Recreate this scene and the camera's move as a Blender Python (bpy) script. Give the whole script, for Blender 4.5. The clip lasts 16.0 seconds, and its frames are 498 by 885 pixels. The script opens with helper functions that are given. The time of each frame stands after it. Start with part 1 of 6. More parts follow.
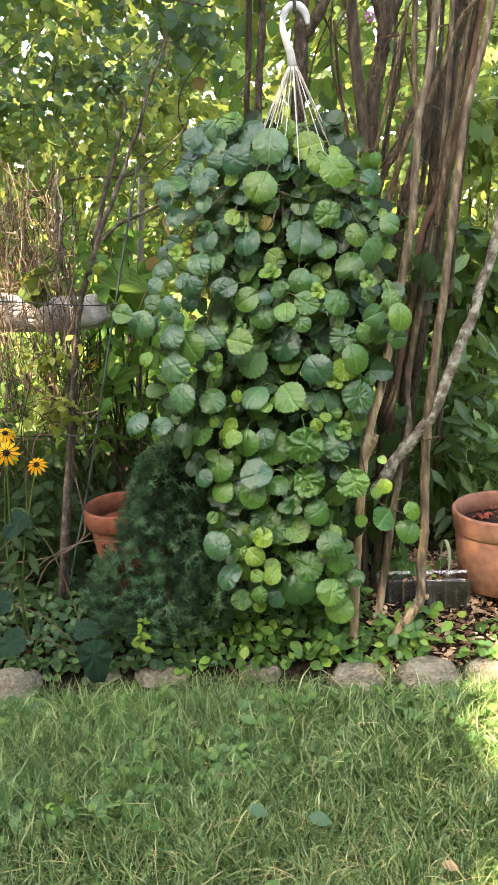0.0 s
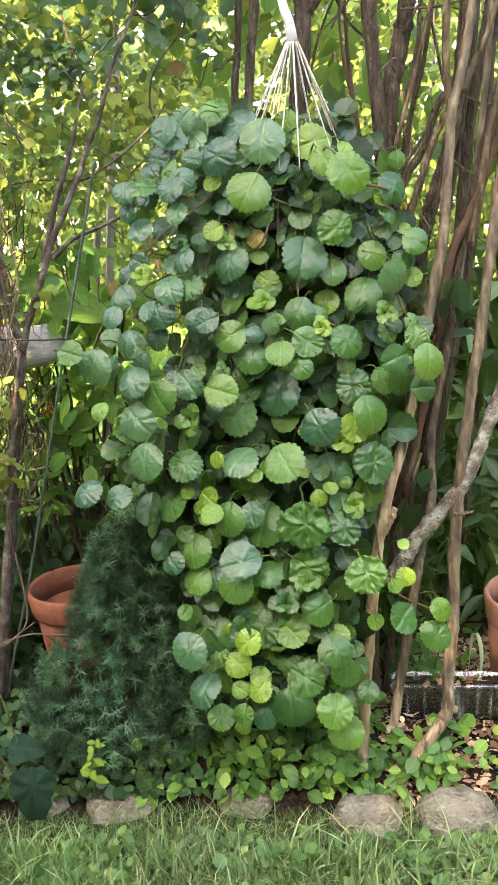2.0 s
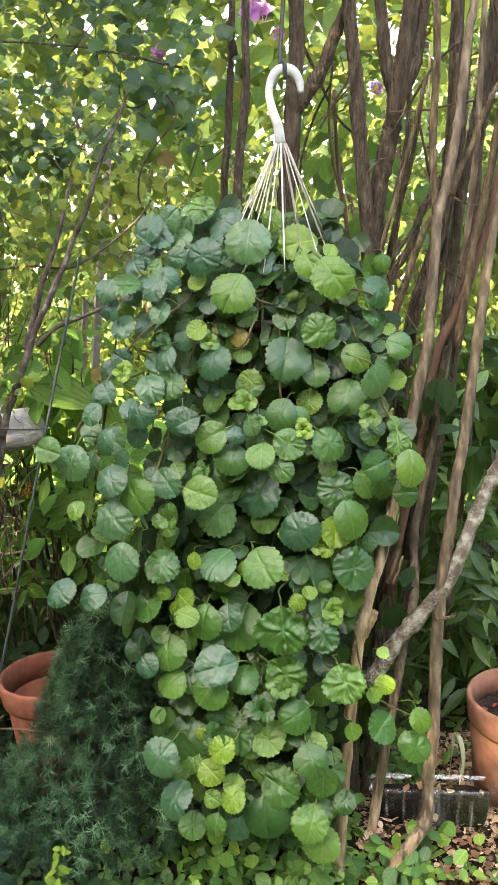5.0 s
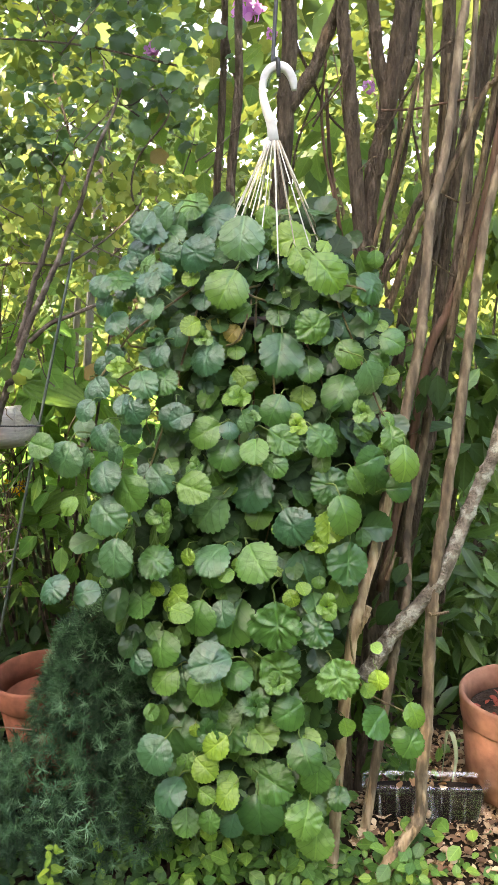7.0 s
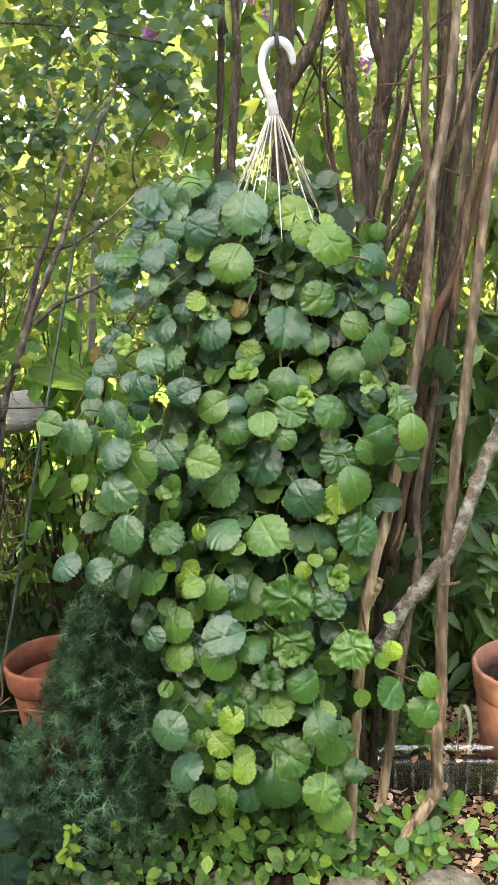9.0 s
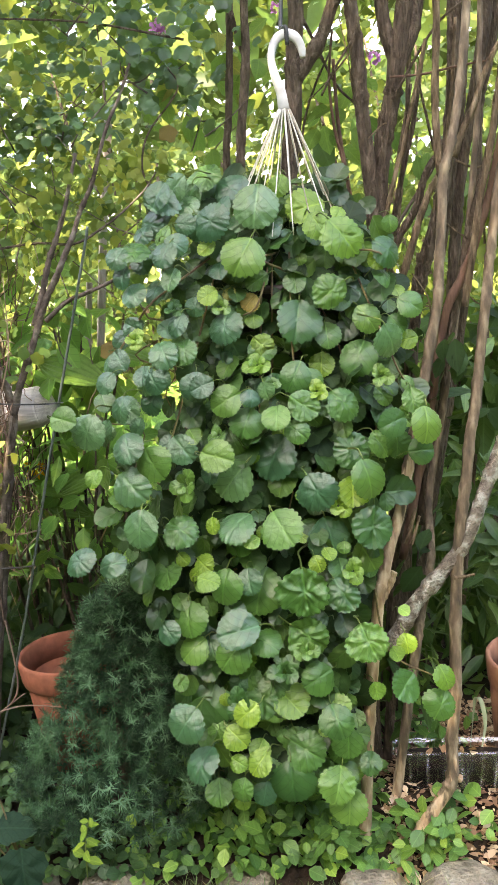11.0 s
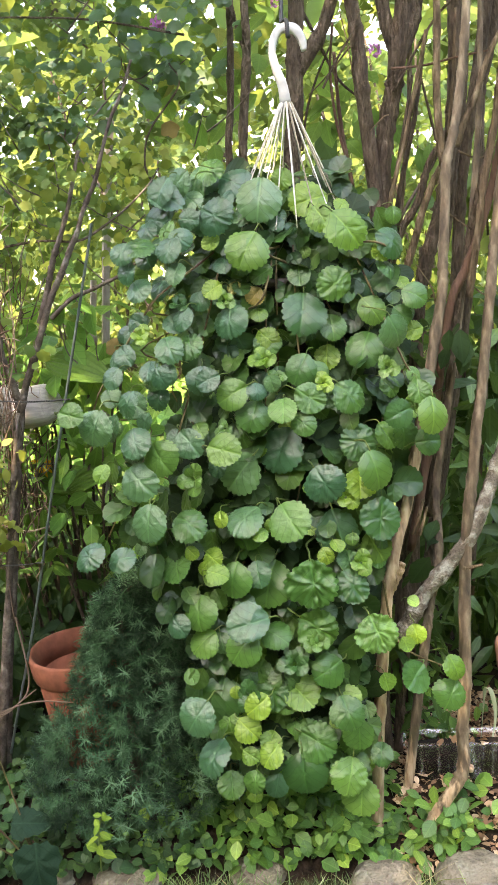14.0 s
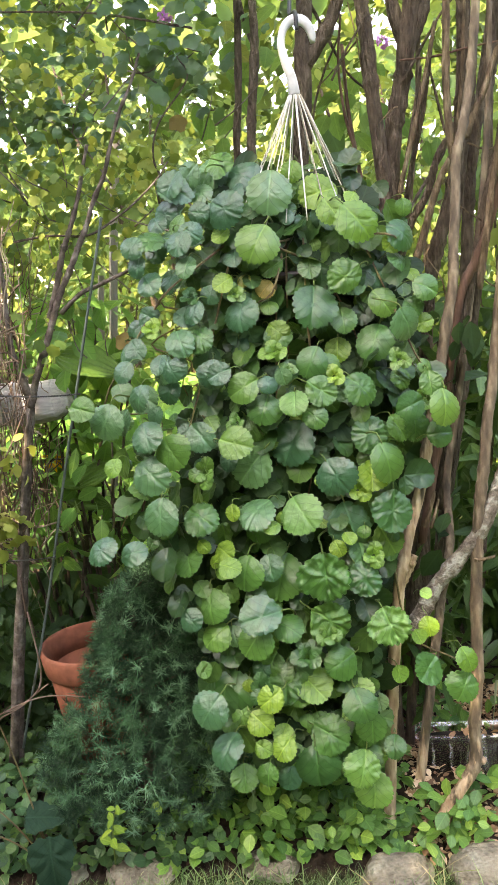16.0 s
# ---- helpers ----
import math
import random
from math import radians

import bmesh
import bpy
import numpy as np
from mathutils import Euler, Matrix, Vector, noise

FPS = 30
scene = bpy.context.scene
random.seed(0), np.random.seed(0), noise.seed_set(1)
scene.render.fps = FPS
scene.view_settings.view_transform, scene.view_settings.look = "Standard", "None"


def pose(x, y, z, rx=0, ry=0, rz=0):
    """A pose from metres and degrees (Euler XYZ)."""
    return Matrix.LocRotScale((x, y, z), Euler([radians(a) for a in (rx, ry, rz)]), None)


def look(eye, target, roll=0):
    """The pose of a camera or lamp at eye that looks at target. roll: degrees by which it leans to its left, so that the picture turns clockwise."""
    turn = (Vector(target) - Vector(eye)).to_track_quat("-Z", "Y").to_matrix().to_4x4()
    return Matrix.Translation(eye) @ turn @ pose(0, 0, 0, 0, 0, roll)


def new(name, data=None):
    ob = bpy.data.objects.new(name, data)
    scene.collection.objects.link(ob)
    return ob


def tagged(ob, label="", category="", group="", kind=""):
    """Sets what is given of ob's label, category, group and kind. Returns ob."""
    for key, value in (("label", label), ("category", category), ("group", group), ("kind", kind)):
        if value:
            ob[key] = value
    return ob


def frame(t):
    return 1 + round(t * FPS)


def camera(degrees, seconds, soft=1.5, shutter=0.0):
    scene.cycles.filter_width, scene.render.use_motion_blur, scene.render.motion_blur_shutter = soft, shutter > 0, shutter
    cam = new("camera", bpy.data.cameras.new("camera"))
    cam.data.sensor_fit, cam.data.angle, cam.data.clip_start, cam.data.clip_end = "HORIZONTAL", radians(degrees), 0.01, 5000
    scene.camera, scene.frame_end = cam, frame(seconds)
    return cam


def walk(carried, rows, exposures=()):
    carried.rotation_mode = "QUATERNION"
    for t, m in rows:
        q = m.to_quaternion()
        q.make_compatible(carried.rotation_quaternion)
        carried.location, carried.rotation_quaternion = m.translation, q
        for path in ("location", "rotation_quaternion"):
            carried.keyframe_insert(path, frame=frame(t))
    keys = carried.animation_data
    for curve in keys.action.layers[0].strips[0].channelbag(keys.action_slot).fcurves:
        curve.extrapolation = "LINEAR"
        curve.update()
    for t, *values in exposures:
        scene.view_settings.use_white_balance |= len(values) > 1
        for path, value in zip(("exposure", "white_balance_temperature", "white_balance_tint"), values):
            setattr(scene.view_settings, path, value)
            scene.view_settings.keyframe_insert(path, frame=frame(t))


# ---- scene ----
cam = camera(34.0, 16.0)
PATH = [
    (0, (-0.025, -1.615, 0.898), (-0.145, 0.308, 0.362), -3.9),
    (0.5, (-0.022, -1.499, 0.877), (-0.141, 0.426, 0.349), -3.9),
    (1, (-0.033, -1.404, 0.853), (-0.135, 0.526, 0.34), -3.8),
    (1.5, (-0.04, -1.291, 0.848), (-0.13, 0.643, 0.349), -3.5),
    (2, (-0.026, -1.274, 0.886), (-0.129, 0.663, 0.397), -3.2),
    (2.5, (-0.019, -1.262, 0.926), (-0.125, 0.685, 0.482), -3.0),
    (3, (-0.003, -1.248, 0.954), (-0.121, 0.704, 0.536), -2.9),
    (3.5, (-0.008, -1.238, 0.966), (-0.108, 0.721, 0.574), -2.6),
    (4, (-0.013, -1.238, 0.964), (-0.098, 0.721, 0.566), -2.1),
    (4.5, (-0.005, -1.237, 0.967), (-0.099, 0.721, 0.571), -1.9),
    (5, (-0.006, -1.236, 0.966), (-0.088, 0.722, 0.569), -1.7),
    (7.5, (-0.018, -1.241, 0.946), (-0.069, 0.722, 0.566), -1.7),
    (8, (-0.028, -1.244, 0.935), (-0.074, 0.72, 0.56), -1.9),
    (8.5, (-0.029, -1.25, 0.92), (-0.082, 0.714, 0.548), -2.5),
    (9, (-0.025, -1.25, 0.913), (-0.081, 0.713, 0.537), -3.0),
    (11.5, (-0.037, -1.251, 0.912), (-0.111, 0.71, 0.523), -3.7),
    (12, (-0.036, -1.25, 0.913), (-0.113, 0.709, 0.522), -3.8),
    (12.5, (-0.038, -1.251, 0.914), (-0.113, 0.71, 0.525), -3.8),
    (13, (-0.038, -1.252, 0.913), (-0.116, 0.709, 0.524), -3.8),
    (13.5, (-0.038, -1.251, 0.91), (-0.113, 0.709, 0.519), -4.1),
    (14, (-0.039, -1.255, 0.906), (-0.121, 0.705, 0.516), -4.5),
    (14.5, (-0.046, -1.255, 0.903), (-0.127, 0.705, 0.513), -4.6),
    (15, (-0.044, -1.256, 0.902), (-0.13, 0.704, 0.512), -4.8),
    (15.5, (-0.049, -1.255, 0.903), (-0.137, 0.704, 0.51), -4.8),
    (16, (-0.051, -1.256, 0.902), (-0.141, 0.702, 0.505), -4.9),
]
walk(cam, [(t, look(eye, target, roll)) for t, eye, target, roll in PATH], exposures=[(0, 3.94, 9500, 18), (0.5, 3.96, 9500, 18), (1, 4.17, 9500, 18), (1.5, 4.24, 9500, 18), (2.5, 4.24, 9500, 18), (3, 4.1, 9500, 18), (9, 4.08, 9500, 18), (11.5, 4.18, 9500, 18), (16, 4.18, 9500, 18)])
# ---- light ----
SUN_ELEVATION, SUN_AZIMUTH = 55.0, 215.0   # degrees; azimuth from +y towards +x
world = bpy.data.worlds.new("garden_sky")
scene.world = world
world.use_nodes = True
wn = world.node_tree.nodes
sky = wn.new("ShaderNodeTexSky")
sky.sky_type = "NISHITA"
sky.sun_disc = False
sky.sun_elevation = radians(SUN_ELEVATION)
sky.sun_rotation = radians(SUN_AZIMUTH)
world.node_tree.links.new(sky.outputs[0], wn["Background"].inputs[0])
wn["Background"].inputs[1].default_value = 0.15
sun_data = bpy.data.lights.new("sun", "SUN")
sun_data.energy, sun_data.angle, sun_data.color = 2.0, radians(0.53), (1.0, 0.95, 0.86)
sun = new("sun", sun_data)
a, b = radians(SUN_AZIMUTH), radians(SUN_ELEVATION)
sun.matrix_world = look((3 * math.sin(a), 3 * math.cos(a), 3 * math.tan(b) + 1), (0, 0, 1))

# ---- materials ----


def material(name):
    m = bpy.data.materials.new(name)
    m.use_nodes = True
    n, l = m.node_tree.nodes, m.node_tree.links
    return m, n, l, n["Principled BSDF"]


def ramp(n, l, source, stops):
    r = n.new("ShaderNodeValToRGB")
    while len(r.color_ramp.elements) < len(stops):
        r.color_ramp.elements.new(0.5)
    for e, (p, c) in zip(r.color_ramp.elements, stops):
        e.position, e.color = p, (*c, 1)
    l.new(source, r.inputs[0])
    return r


def noise_tex(n, l, scale, detail=4, stretch=None):
    t = n.new("ShaderNodeTexNoise")
    t.inputs["Scale"].default_value, t.inputs["Detail"].default_value = scale, detail
    c = n.new("ShaderNodeTexCoord")
    if stretch:
        mp = n.new("ShaderNodeMapping")
        mp.inputs["Scale"].default_value = stretch
        l.new(c.outputs["Object"], mp.inputs[0])
        l.new(mp.outputs[0], t.inputs[0])
    else:
        l.new(c.outputs["Object"], t.inputs[0])
    return t


def bump(n, l, source, strength, distance, bsdf):
    b = n.new("ShaderNodeBump")
    b.inputs["Strength"].default_value, b.inputs["Distance"].default_value = strength, distance
    l.new(source, b.inputs["Height"])
    l.new(b.outputs[0], bsdf.inputs["Normal"])
    return b


def surface(name, stops, scale, rough=0.8, strength=0.4, distance=0.004, detail=6, stretch=None, fine=None):
    """An opaque material: a noise at one scale for the colour, a finer one for stains and relief."""
    m, n, l, p = material(name)
    t = noise_tex(n, l, scale, detail, stretch)
    r = ramp(n, l, t.outputs["Fac"], stops)
    f = noise_tex(n, l, fine or scale * 5, 5, stretch)
    mix = n.new("ShaderNodeMix")
    mix.data_type, mix.blend_type = "RGBA", "MULTIPLY"
    mix.inputs[0].default_value = 0.55
    r2 = ramp(n, l, f.outputs["Fac"], [(0.3, (0.45, 0.45, 0.45)), (0.65, (1, 1, 1))])
    l.new(r.outputs[0], mix.inputs[6])
    l.new(r2.outputs[0], mix.inputs[7])
    l.new(mix.outputs[2], p.inputs["Base Color"])
    p.inputs["Roughness"].default_value = rough
    p.inputs["Specular IOR Level"].default_value = 0.5 if rough < 0.6 else 0.15
    bump(n, l, f.outputs["Fac"], strength, distance, p)
    return m


def leafy(name, stops, rough=0.45, through_light=0.35, per_island=True, veins=False, blotch=25.0, glow=(0.26, 0.42, 0.08), spec=0.15, mottle=0.8):
    """A leaf: colour by piece, blotches, gloss, and light that passes through it."""
    m, n, l, p = material(name)
    if per_island:
        src = n.new("ShaderNodeNewGeometry").outputs["Random Per Island"]
    else:
        src = n.new("ShaderNodeObjectInfo").outputs["Random"]
    r = ramp(n, l, src, stops)
    t = noise_tex(n, l, blotch, 3)
    rb = ramp(n, l, t.outputs["Fac"], [(0.3, (0.72, 0.75, 0.7)), (0.7, (1.15, 1.12, 1.0))])
    mix = n.new("ShaderNodeMix")
    mix.data_type, mix.blend_type = "RGBA", "MULTIPLY"
    mix.inputs[0].default_value = mottle
    l.new(r.outputs[0], mix.inputs[6])
    l.new(rb.outputs[0], mix.inputs[7])
    colour = mix.outputs[2]
    if veins:
        uv = n.new("ShaderNodeUVMap")
        sep = n.new("ShaderNodeSeparateXYZ")
        l.new(uv.outputs[0], sep.inputs[0])

        def calc(op, a, b=None, c=None):
            k = n.new("ShaderNodeMath")
            k.operation = op
            for i, v in enumerate((a, b, c)):
                if v is None:
                    continue
                if isinstance(v, (int, float)):
                    k.inputs[i].default_value = v
                else:
                    l.new(v, k.inputs[i])
            return k.outputs[0]
        au = calc("ABSOLUTE", sep.outputs[0])
        s = calc("MULTIPLY", calc("SUBTRACT", sep.outputs[1], calc("MULTIPLY", calc("POWER", au, 0.85), 0.8)), 4.2)
        wob = noise_tex(n, l, 3.0, 1)
        s = calc("ADD", s, calc("MULTIPLY", wob.outputs["Fac"], 0.7))
        tri = calc("ABSOLUTE", calc("SUBTRACT", calc("FRACT", s), 0.5))
        soft = n.new("ShaderNodeMapRange")
        soft.inputs[1].default_value, soft.inputs[2].default_value = 0.42, 0.5
        l.new(tri, soft.inputs[0])
        lateral = soft.outputs[0]
        rib = n.new("ShaderNodeMapRange")
        rib.inputs[1].default_value, rib.inputs[2].default_value, rib.inputs[3].default_value, rib.inputs[4].default_value = 0.006, 0.03, 1.0, 0.0
        l.new(au, rib.inputs[0])
        midrib = rib.outputs[0]
        vein = calc("MAXIMUM", calc("MULTIPLY", lateral, 0.85), midrib)
        mv = n.new("ShaderNodeMix")
        mv.data_type, mv.blend_type = "RGBA", "MULTIPLY"
        mv.inputs[7].default_value = (2.0, 1.8, 1.8, 1)
        l.new(calc("MULTIPLY", midrib, 0.5), mv.inputs[0])
        l.new(colour, mv.inputs[6])
        groove = n.new("ShaderNodeMix")
        groove.data_type, groove.blend_type = "RGBA", "MULTIPLY"
        groove.inputs[7].default_value = (0.3, 0.4, 0.4, 1)
        l.new(calc("MULTIPLY", calc("MAXIMUM", calc("SUBTRACT", vein, midrib), 0.0), 0.72), groove.inputs[0])
        l.new(mv.outputs[2], groove.inputs[6])
        colour = groove.outputs[2]
        pebble = noise_tex(n, l, 14.0, 4)
        ridge = calc("MULTIPLY", calc("COSINE", calc("MULTIPLY", calc("SUBTRACT", s, 0.5), 6.283)), 0.09)
        hgt = calc("SUBTRACT", calc("ADD", ridge, calc("MULTIPLY", pebble.outputs["Fac"], 0.6)), calc("MULTIPLY", midrib, 0.8))
        bump(n, l, calc("SUBTRACT", hgt, calc("MULTIPLY", lateral, 0.6)), 0.11, 0.02, p)
    l.new(colour, p.inputs["Base Color"])
    p.inputs["Roughness"].default_value = rough
    p.inputs["Specular IOR Level"].default_value = spec
    tr = n.new("ShaderNodeBsdfTranslucent")
    tint = n.new("ShaderNodeMix")
    tint.data_type = "RGBA"
    tint.inputs[0].default_value = 0.6
    tint.inputs[7].default_value = (*glow, 1)
    l.new(colour, tint.inputs[6])
    l.new(tint.outputs[2], tr.inputs[0])
    sh = n.new("ShaderNodeMixShader")
    sh.inputs[0].default_value = through_light
    l.new(p.outputs[0], sh.inputs[1])
    l.new(tr.outputs[0], sh.inputs[2])
    l.new(sh.outputs[0], n["Material Output"].inputs[0])
    return m


ivy_leaf = leafy("ivy_leaf", [(0.0, (0.022, 0.086, 0.024)), (0.4, (0.04, 0.124, 0.029)), (0.8, (0.064, 0.16, 0.033)), (1.0, (0.102, 0.206, 0.038))],
                 rough=0.34, through_light=0.16, per_island=False, veins=True, spec=0.42, blotch=6.0, mottle=0.6)
# lighter leaf green that stands in for light on the lower plant
ivy_leaf_lightened = leafy("ivy_leaf_lightened", [(0.0, (0.042, 0.14, 0.032)), (0.6, (0.068, 0.182, 0.04)), (1.0, (0.105, 0.23, 0.048))],
                       rough=0.34, through_light=0.2, per_island=False, veins=True, spec=0.4, blotch=6.0, mottle=0.6)
# leaf green tinted blue to carry the sheen of the sky
ivy_leaf_sky_blue = leafy("ivy_leaf_sky_blue", [(0.0, (0.02, 0.08, 0.038)), (0.7, (0.038, 0.118, 0.052)), (1.0, (0.068, 0.162, 0.058))], rough=0.33, through_light=0.12, per_island=False, veins=True, spec=0.5, blotch=6.0, mottle=0.6)
# recessed leaves: leaf green darkened by a step for the shade between big leaves
ivy_mid_shade = leafy("ivy_mid_shade", [(0.0, (0.012, 0.044, 0.014)), (0.6, (0.028, 0.086, 0.022)), (1.0, (0.068, 0.152, 0.03))], rough=0.36, through_light=0.15, veins=True, spec=0.4, blotch=6.0, mottle=0.6)
ivy_leaf_young = leafy("ivy_leaf_young", [(0.0, (0.09, 0.205, 0.03)), (1.0, (0.16, 0.285, 0.038))], rough=0.36, through_light=0.25, per_island=False, veins=True, spec=0.4, blotch=6.0, mottle=0.6)
ivy_leaf_yellow = leafy("ivy_leaf_yellow", [(0.0, (0.36, 0.26, 0.08)), (1.0, (0.24, 0.27, 0.07))], rough=0.4, through_light=0.25, per_island=False, veins=True, spec=0.45, blotch=3)
# inner leaves: the shade inside the plant is put into this dark green
ivy_fill_shade = leafy("ivy_fill_shade", [(0.0, (0.0091, 0.0273, 0.0104)), (0.8, (0.0169, 0.0455, 0.0143)), (1.0, (0.0325, 0.0715, 0.0182))], rough=0.6, through_light=0.06, veins=True, spec=0.2)
petiole = leafy("petiole", [(0.0, (0.09, 0.15, 0.045)), (1.0, (0.15, 0.2, 0.065))], 0.45, 0.2, per_island=False)
ivy_stem = surface("ivy_stem", [(0.3, (0.10, 0.06, 0.04)), (0.7, (0.20, 0.17, 0.07))], 60, 0.6, 0.3, 0.001)
bush_leaf = leafy("bush_leaf", [(0.0, (0.016, 0.048, 0.016)), (0.7, (0.0336, 0.084, 0.0224)), (1.0, (0.08, 0.136, 0.028))], 0.55, 0.3, veins=True)
lance_leaf = leafy("lance_leaf", [(0.0, (0.03, 0.085, 0.025)), (0.7, (0.062, 0.14, 0.036)), (1.0, (0.11, 0.2, 0.05))], 0.42, 0.3, veins=True, spec=0.35)
# dark green lowered further, so that shade among stems and undergrowth is in the colour
dark_shade_leaf = leafy("dark_shade_leaf", [(0.0, (0.0112, 0.035, 0.014)), (1.0, (0.0252, 0.063, 0.0196))], 0.6, 0.2, veins=True)
vine_leaf = leafy("vine_leaf", [(0.0, (0.045, 0.105, 0.034)), (0.6, (0.085, 0.155, 0.04)), (1.0, (0.2, 0.23, 0.05))], 0.5, 0.35, glow=(0.32, 0.4, 0.08))
teal_leaf = leafy("teal_leaf", [(0.0, (0.022, 0.066, 0.034)), (0.6, (0.04, 0.105, 0.045)), (1.0, (0.08, 0.15, 0.05))], 0.42, 0.3, spec=0.4)
pale_leaf = leafy("pale_leaf", [(0.0, (0.16, 0.22, 0.05)), (1.0, (0.3, 0.31, 0.09))], 0.5, 0.4, glow=(0.42, 0.48, 0.08))
broad_leaf = leafy("broad_leaf", [(0.0, (0.0595, 0.128, 0.0298)), (0.85, (0.111, 0.187, 0.0425)), (1.0, (0.221, 0.145, 0.0425))], 0.5, 0.5, per_island=False, veins=True)
striped_leaf = leafy("striped_leaf", [(0.0, (0.07, 0.16, 0.03)), (1.0, (0.1, 0.2, 0.04))], 0.45, 0.3, per_island=False)
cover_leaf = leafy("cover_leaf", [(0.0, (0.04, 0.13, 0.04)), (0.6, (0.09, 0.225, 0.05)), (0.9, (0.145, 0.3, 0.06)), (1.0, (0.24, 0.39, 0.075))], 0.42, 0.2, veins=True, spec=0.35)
# green made lighter in place of sun that hardly reaches these leaves
sun_tint_leaf = leafy("sun_tint_leaf", [(0.0, (0.055, 0.165, 0.04)), (0.6, (0.13, 0.285, 0.06)), (1.0, (0.25, 0.4, 0.085))], 0.4, 0.35, glow=(0.24, 0.42, 0.09), veins=True)
lawn_leaf = leafy("lawn_leaf", [(0.0, (0.04, 0.112, 0.034)), (0.8, (0.078, 0.175, 0.048)), (1.0, (0.14, 0.23, 0.06))], 0.45, 0.2, spec=0.3)
far_leaf = leafy("far_leaf", [(0.0, (0.01, 0.029, 0.009)), (0.4, (0.036, 0.077, 0.019)), (0.75, (0.1, 0.152, 0.037)), (1.0, (0.21, 0.235, 0.06))], 0.45, 0.32, glow=(0.36, 0.44, 0.1))
grass_blade = leafy("grass_blade", [(0.0, (0.034, 0.09, 0.032)), (0.35, (0.075, 0.165, 0.058)), (0.7, (0.15, 0.26, 0.1)), (0.9, (0.27, 0.36, 0.165)), (1.0, (0.46, 0.44, 0.25))], 0.38, 0.22, spec=0.45)
tall_blade = leafy("tall_blade", [(0.0, (0.11, 0.2, 0.07)), (0.6, (0.22, 0.32, 0.14)), (1.0, (0.36, 0.44, 0.24))], 0.38, 0.25, spec=0.45)
needle_dark_shade = leafy("needle_dark_shade", [(0.0, (0.016, 0.0493, 0.0267)), (1.0, (0.0334, 0.0845, 0.0421))], 0.5, 0.08, glow=(0.05, 0.1, 0.05))
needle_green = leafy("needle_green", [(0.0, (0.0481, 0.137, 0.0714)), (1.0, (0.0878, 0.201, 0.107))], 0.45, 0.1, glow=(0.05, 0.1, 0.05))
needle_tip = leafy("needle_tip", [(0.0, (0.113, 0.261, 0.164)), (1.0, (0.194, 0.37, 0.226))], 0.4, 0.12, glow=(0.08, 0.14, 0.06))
seedling_leaf = leafy("seedling_leaf", [(0.0, (0.12, 0.23, 0.035)), (1.0, (0.2, 0.3, 0.045))], 0.45, 0.3, per_island=False, veins=True)
# cover green darkened to hold the shade of the left part of the bed
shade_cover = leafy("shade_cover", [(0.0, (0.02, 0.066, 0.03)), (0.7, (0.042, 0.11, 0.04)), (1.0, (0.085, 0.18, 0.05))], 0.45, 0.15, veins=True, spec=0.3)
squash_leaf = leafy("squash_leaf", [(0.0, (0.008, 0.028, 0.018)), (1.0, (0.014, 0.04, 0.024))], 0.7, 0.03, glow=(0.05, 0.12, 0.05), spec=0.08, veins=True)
strap_green = leafy("strap_green", [(0.0, (0.3, 0.38, 0.26)), (1.0, (0.4, 0.46, 0.34))], 0.4, 0.2)
straw = leafy("straw", [(0.0, (0.13, 0.15, 0.055)), (0.5, (0.26, 0.24, 0.11)), (1.0, (0.42, 0.36, 0.21))], 0.6, 0.15, glow=(0.4, 0.4, 0.15))
dry_leaf = leafy("dry_leaf", [(0.0, (0.2, 0.11, 0.06)), (0.6, (0.38, 0.24, 0.13)), (1.0, (0.55, 0.41, 0.25))], 0.75, 0.1, glow=(0.3, 0.18, 0.08))
withered_leaf = leafy("withered_leaf", [(0.0, (0.17, 0.12, 0.045)), (1.0, (0.24, 0.17, 0.06))], 0.6, 0.3, per_island=False, glow=(0.3, 0.2, 0.05), blotch=60)
litter = leafy("litter", [(0.0, (0.13, 0.075, 0.05)), (0.5, (0.33, 0.205, 0.13)), (1.0, (0.6, 0.47, 0.34))], 0.8, 0.08, glow=(0.3, 0.18, 0.08))
petal_yellow = leafy("petal_yellow", [(0.0, (0.7, 0.27, 0.015)), (1.0, (0.8, 0.4, 0.02))], 0.5, 0.25, glow=(0.9, 0.5, 0.03))
petal_pink = leafy("petal_pink", [(0.0, (0.5, 0.17, 0.5)), (1.0, (0.65, 0.3, 0.62))], 0.6, 0.3, glow=(0.7, 0.3, 0.6))
petal_red = leafy("petal_red", [(0.0, (0.16, 0.03, 0.02)), (1.0, (0.3, 0.07, 0.045))], 0.6, 0.2, glow=(0.3, 0.05, 0.03))

bark = surface("bark", [(0.25, (0.05, 0.036, 0.026)), (0.55, (0.115, 0.085, 0.06)), (0.8, (0.2, 0.155, 0.115))], 26, 0.92, 1.0, 0.01, detail=9, stretch=(4, 4, 1.1), fine=70)
bark_pale = surface("bark_pale", [(0.3, (0.07, 0.048, 0.03)), (0.52, (0.155, 0.11, 0.068)), (0.74, (0.29, 0.225, 0.145))], 24, 0.88, 0.9, 0.007, detail=9, stretch=(4, 4, 1.0), fine=75)
bark_tan = surface("bark_tan", [(0.25, (0.23, 0.145, 0.085)), (0.55, (0.42, 0.29, 0.175)), (0.8, (0.58, 0.44, 0.29))], 26, 0.85, 0.9, 0.006, detail=9, stretch=(4, 4, 0.8), fine=80)


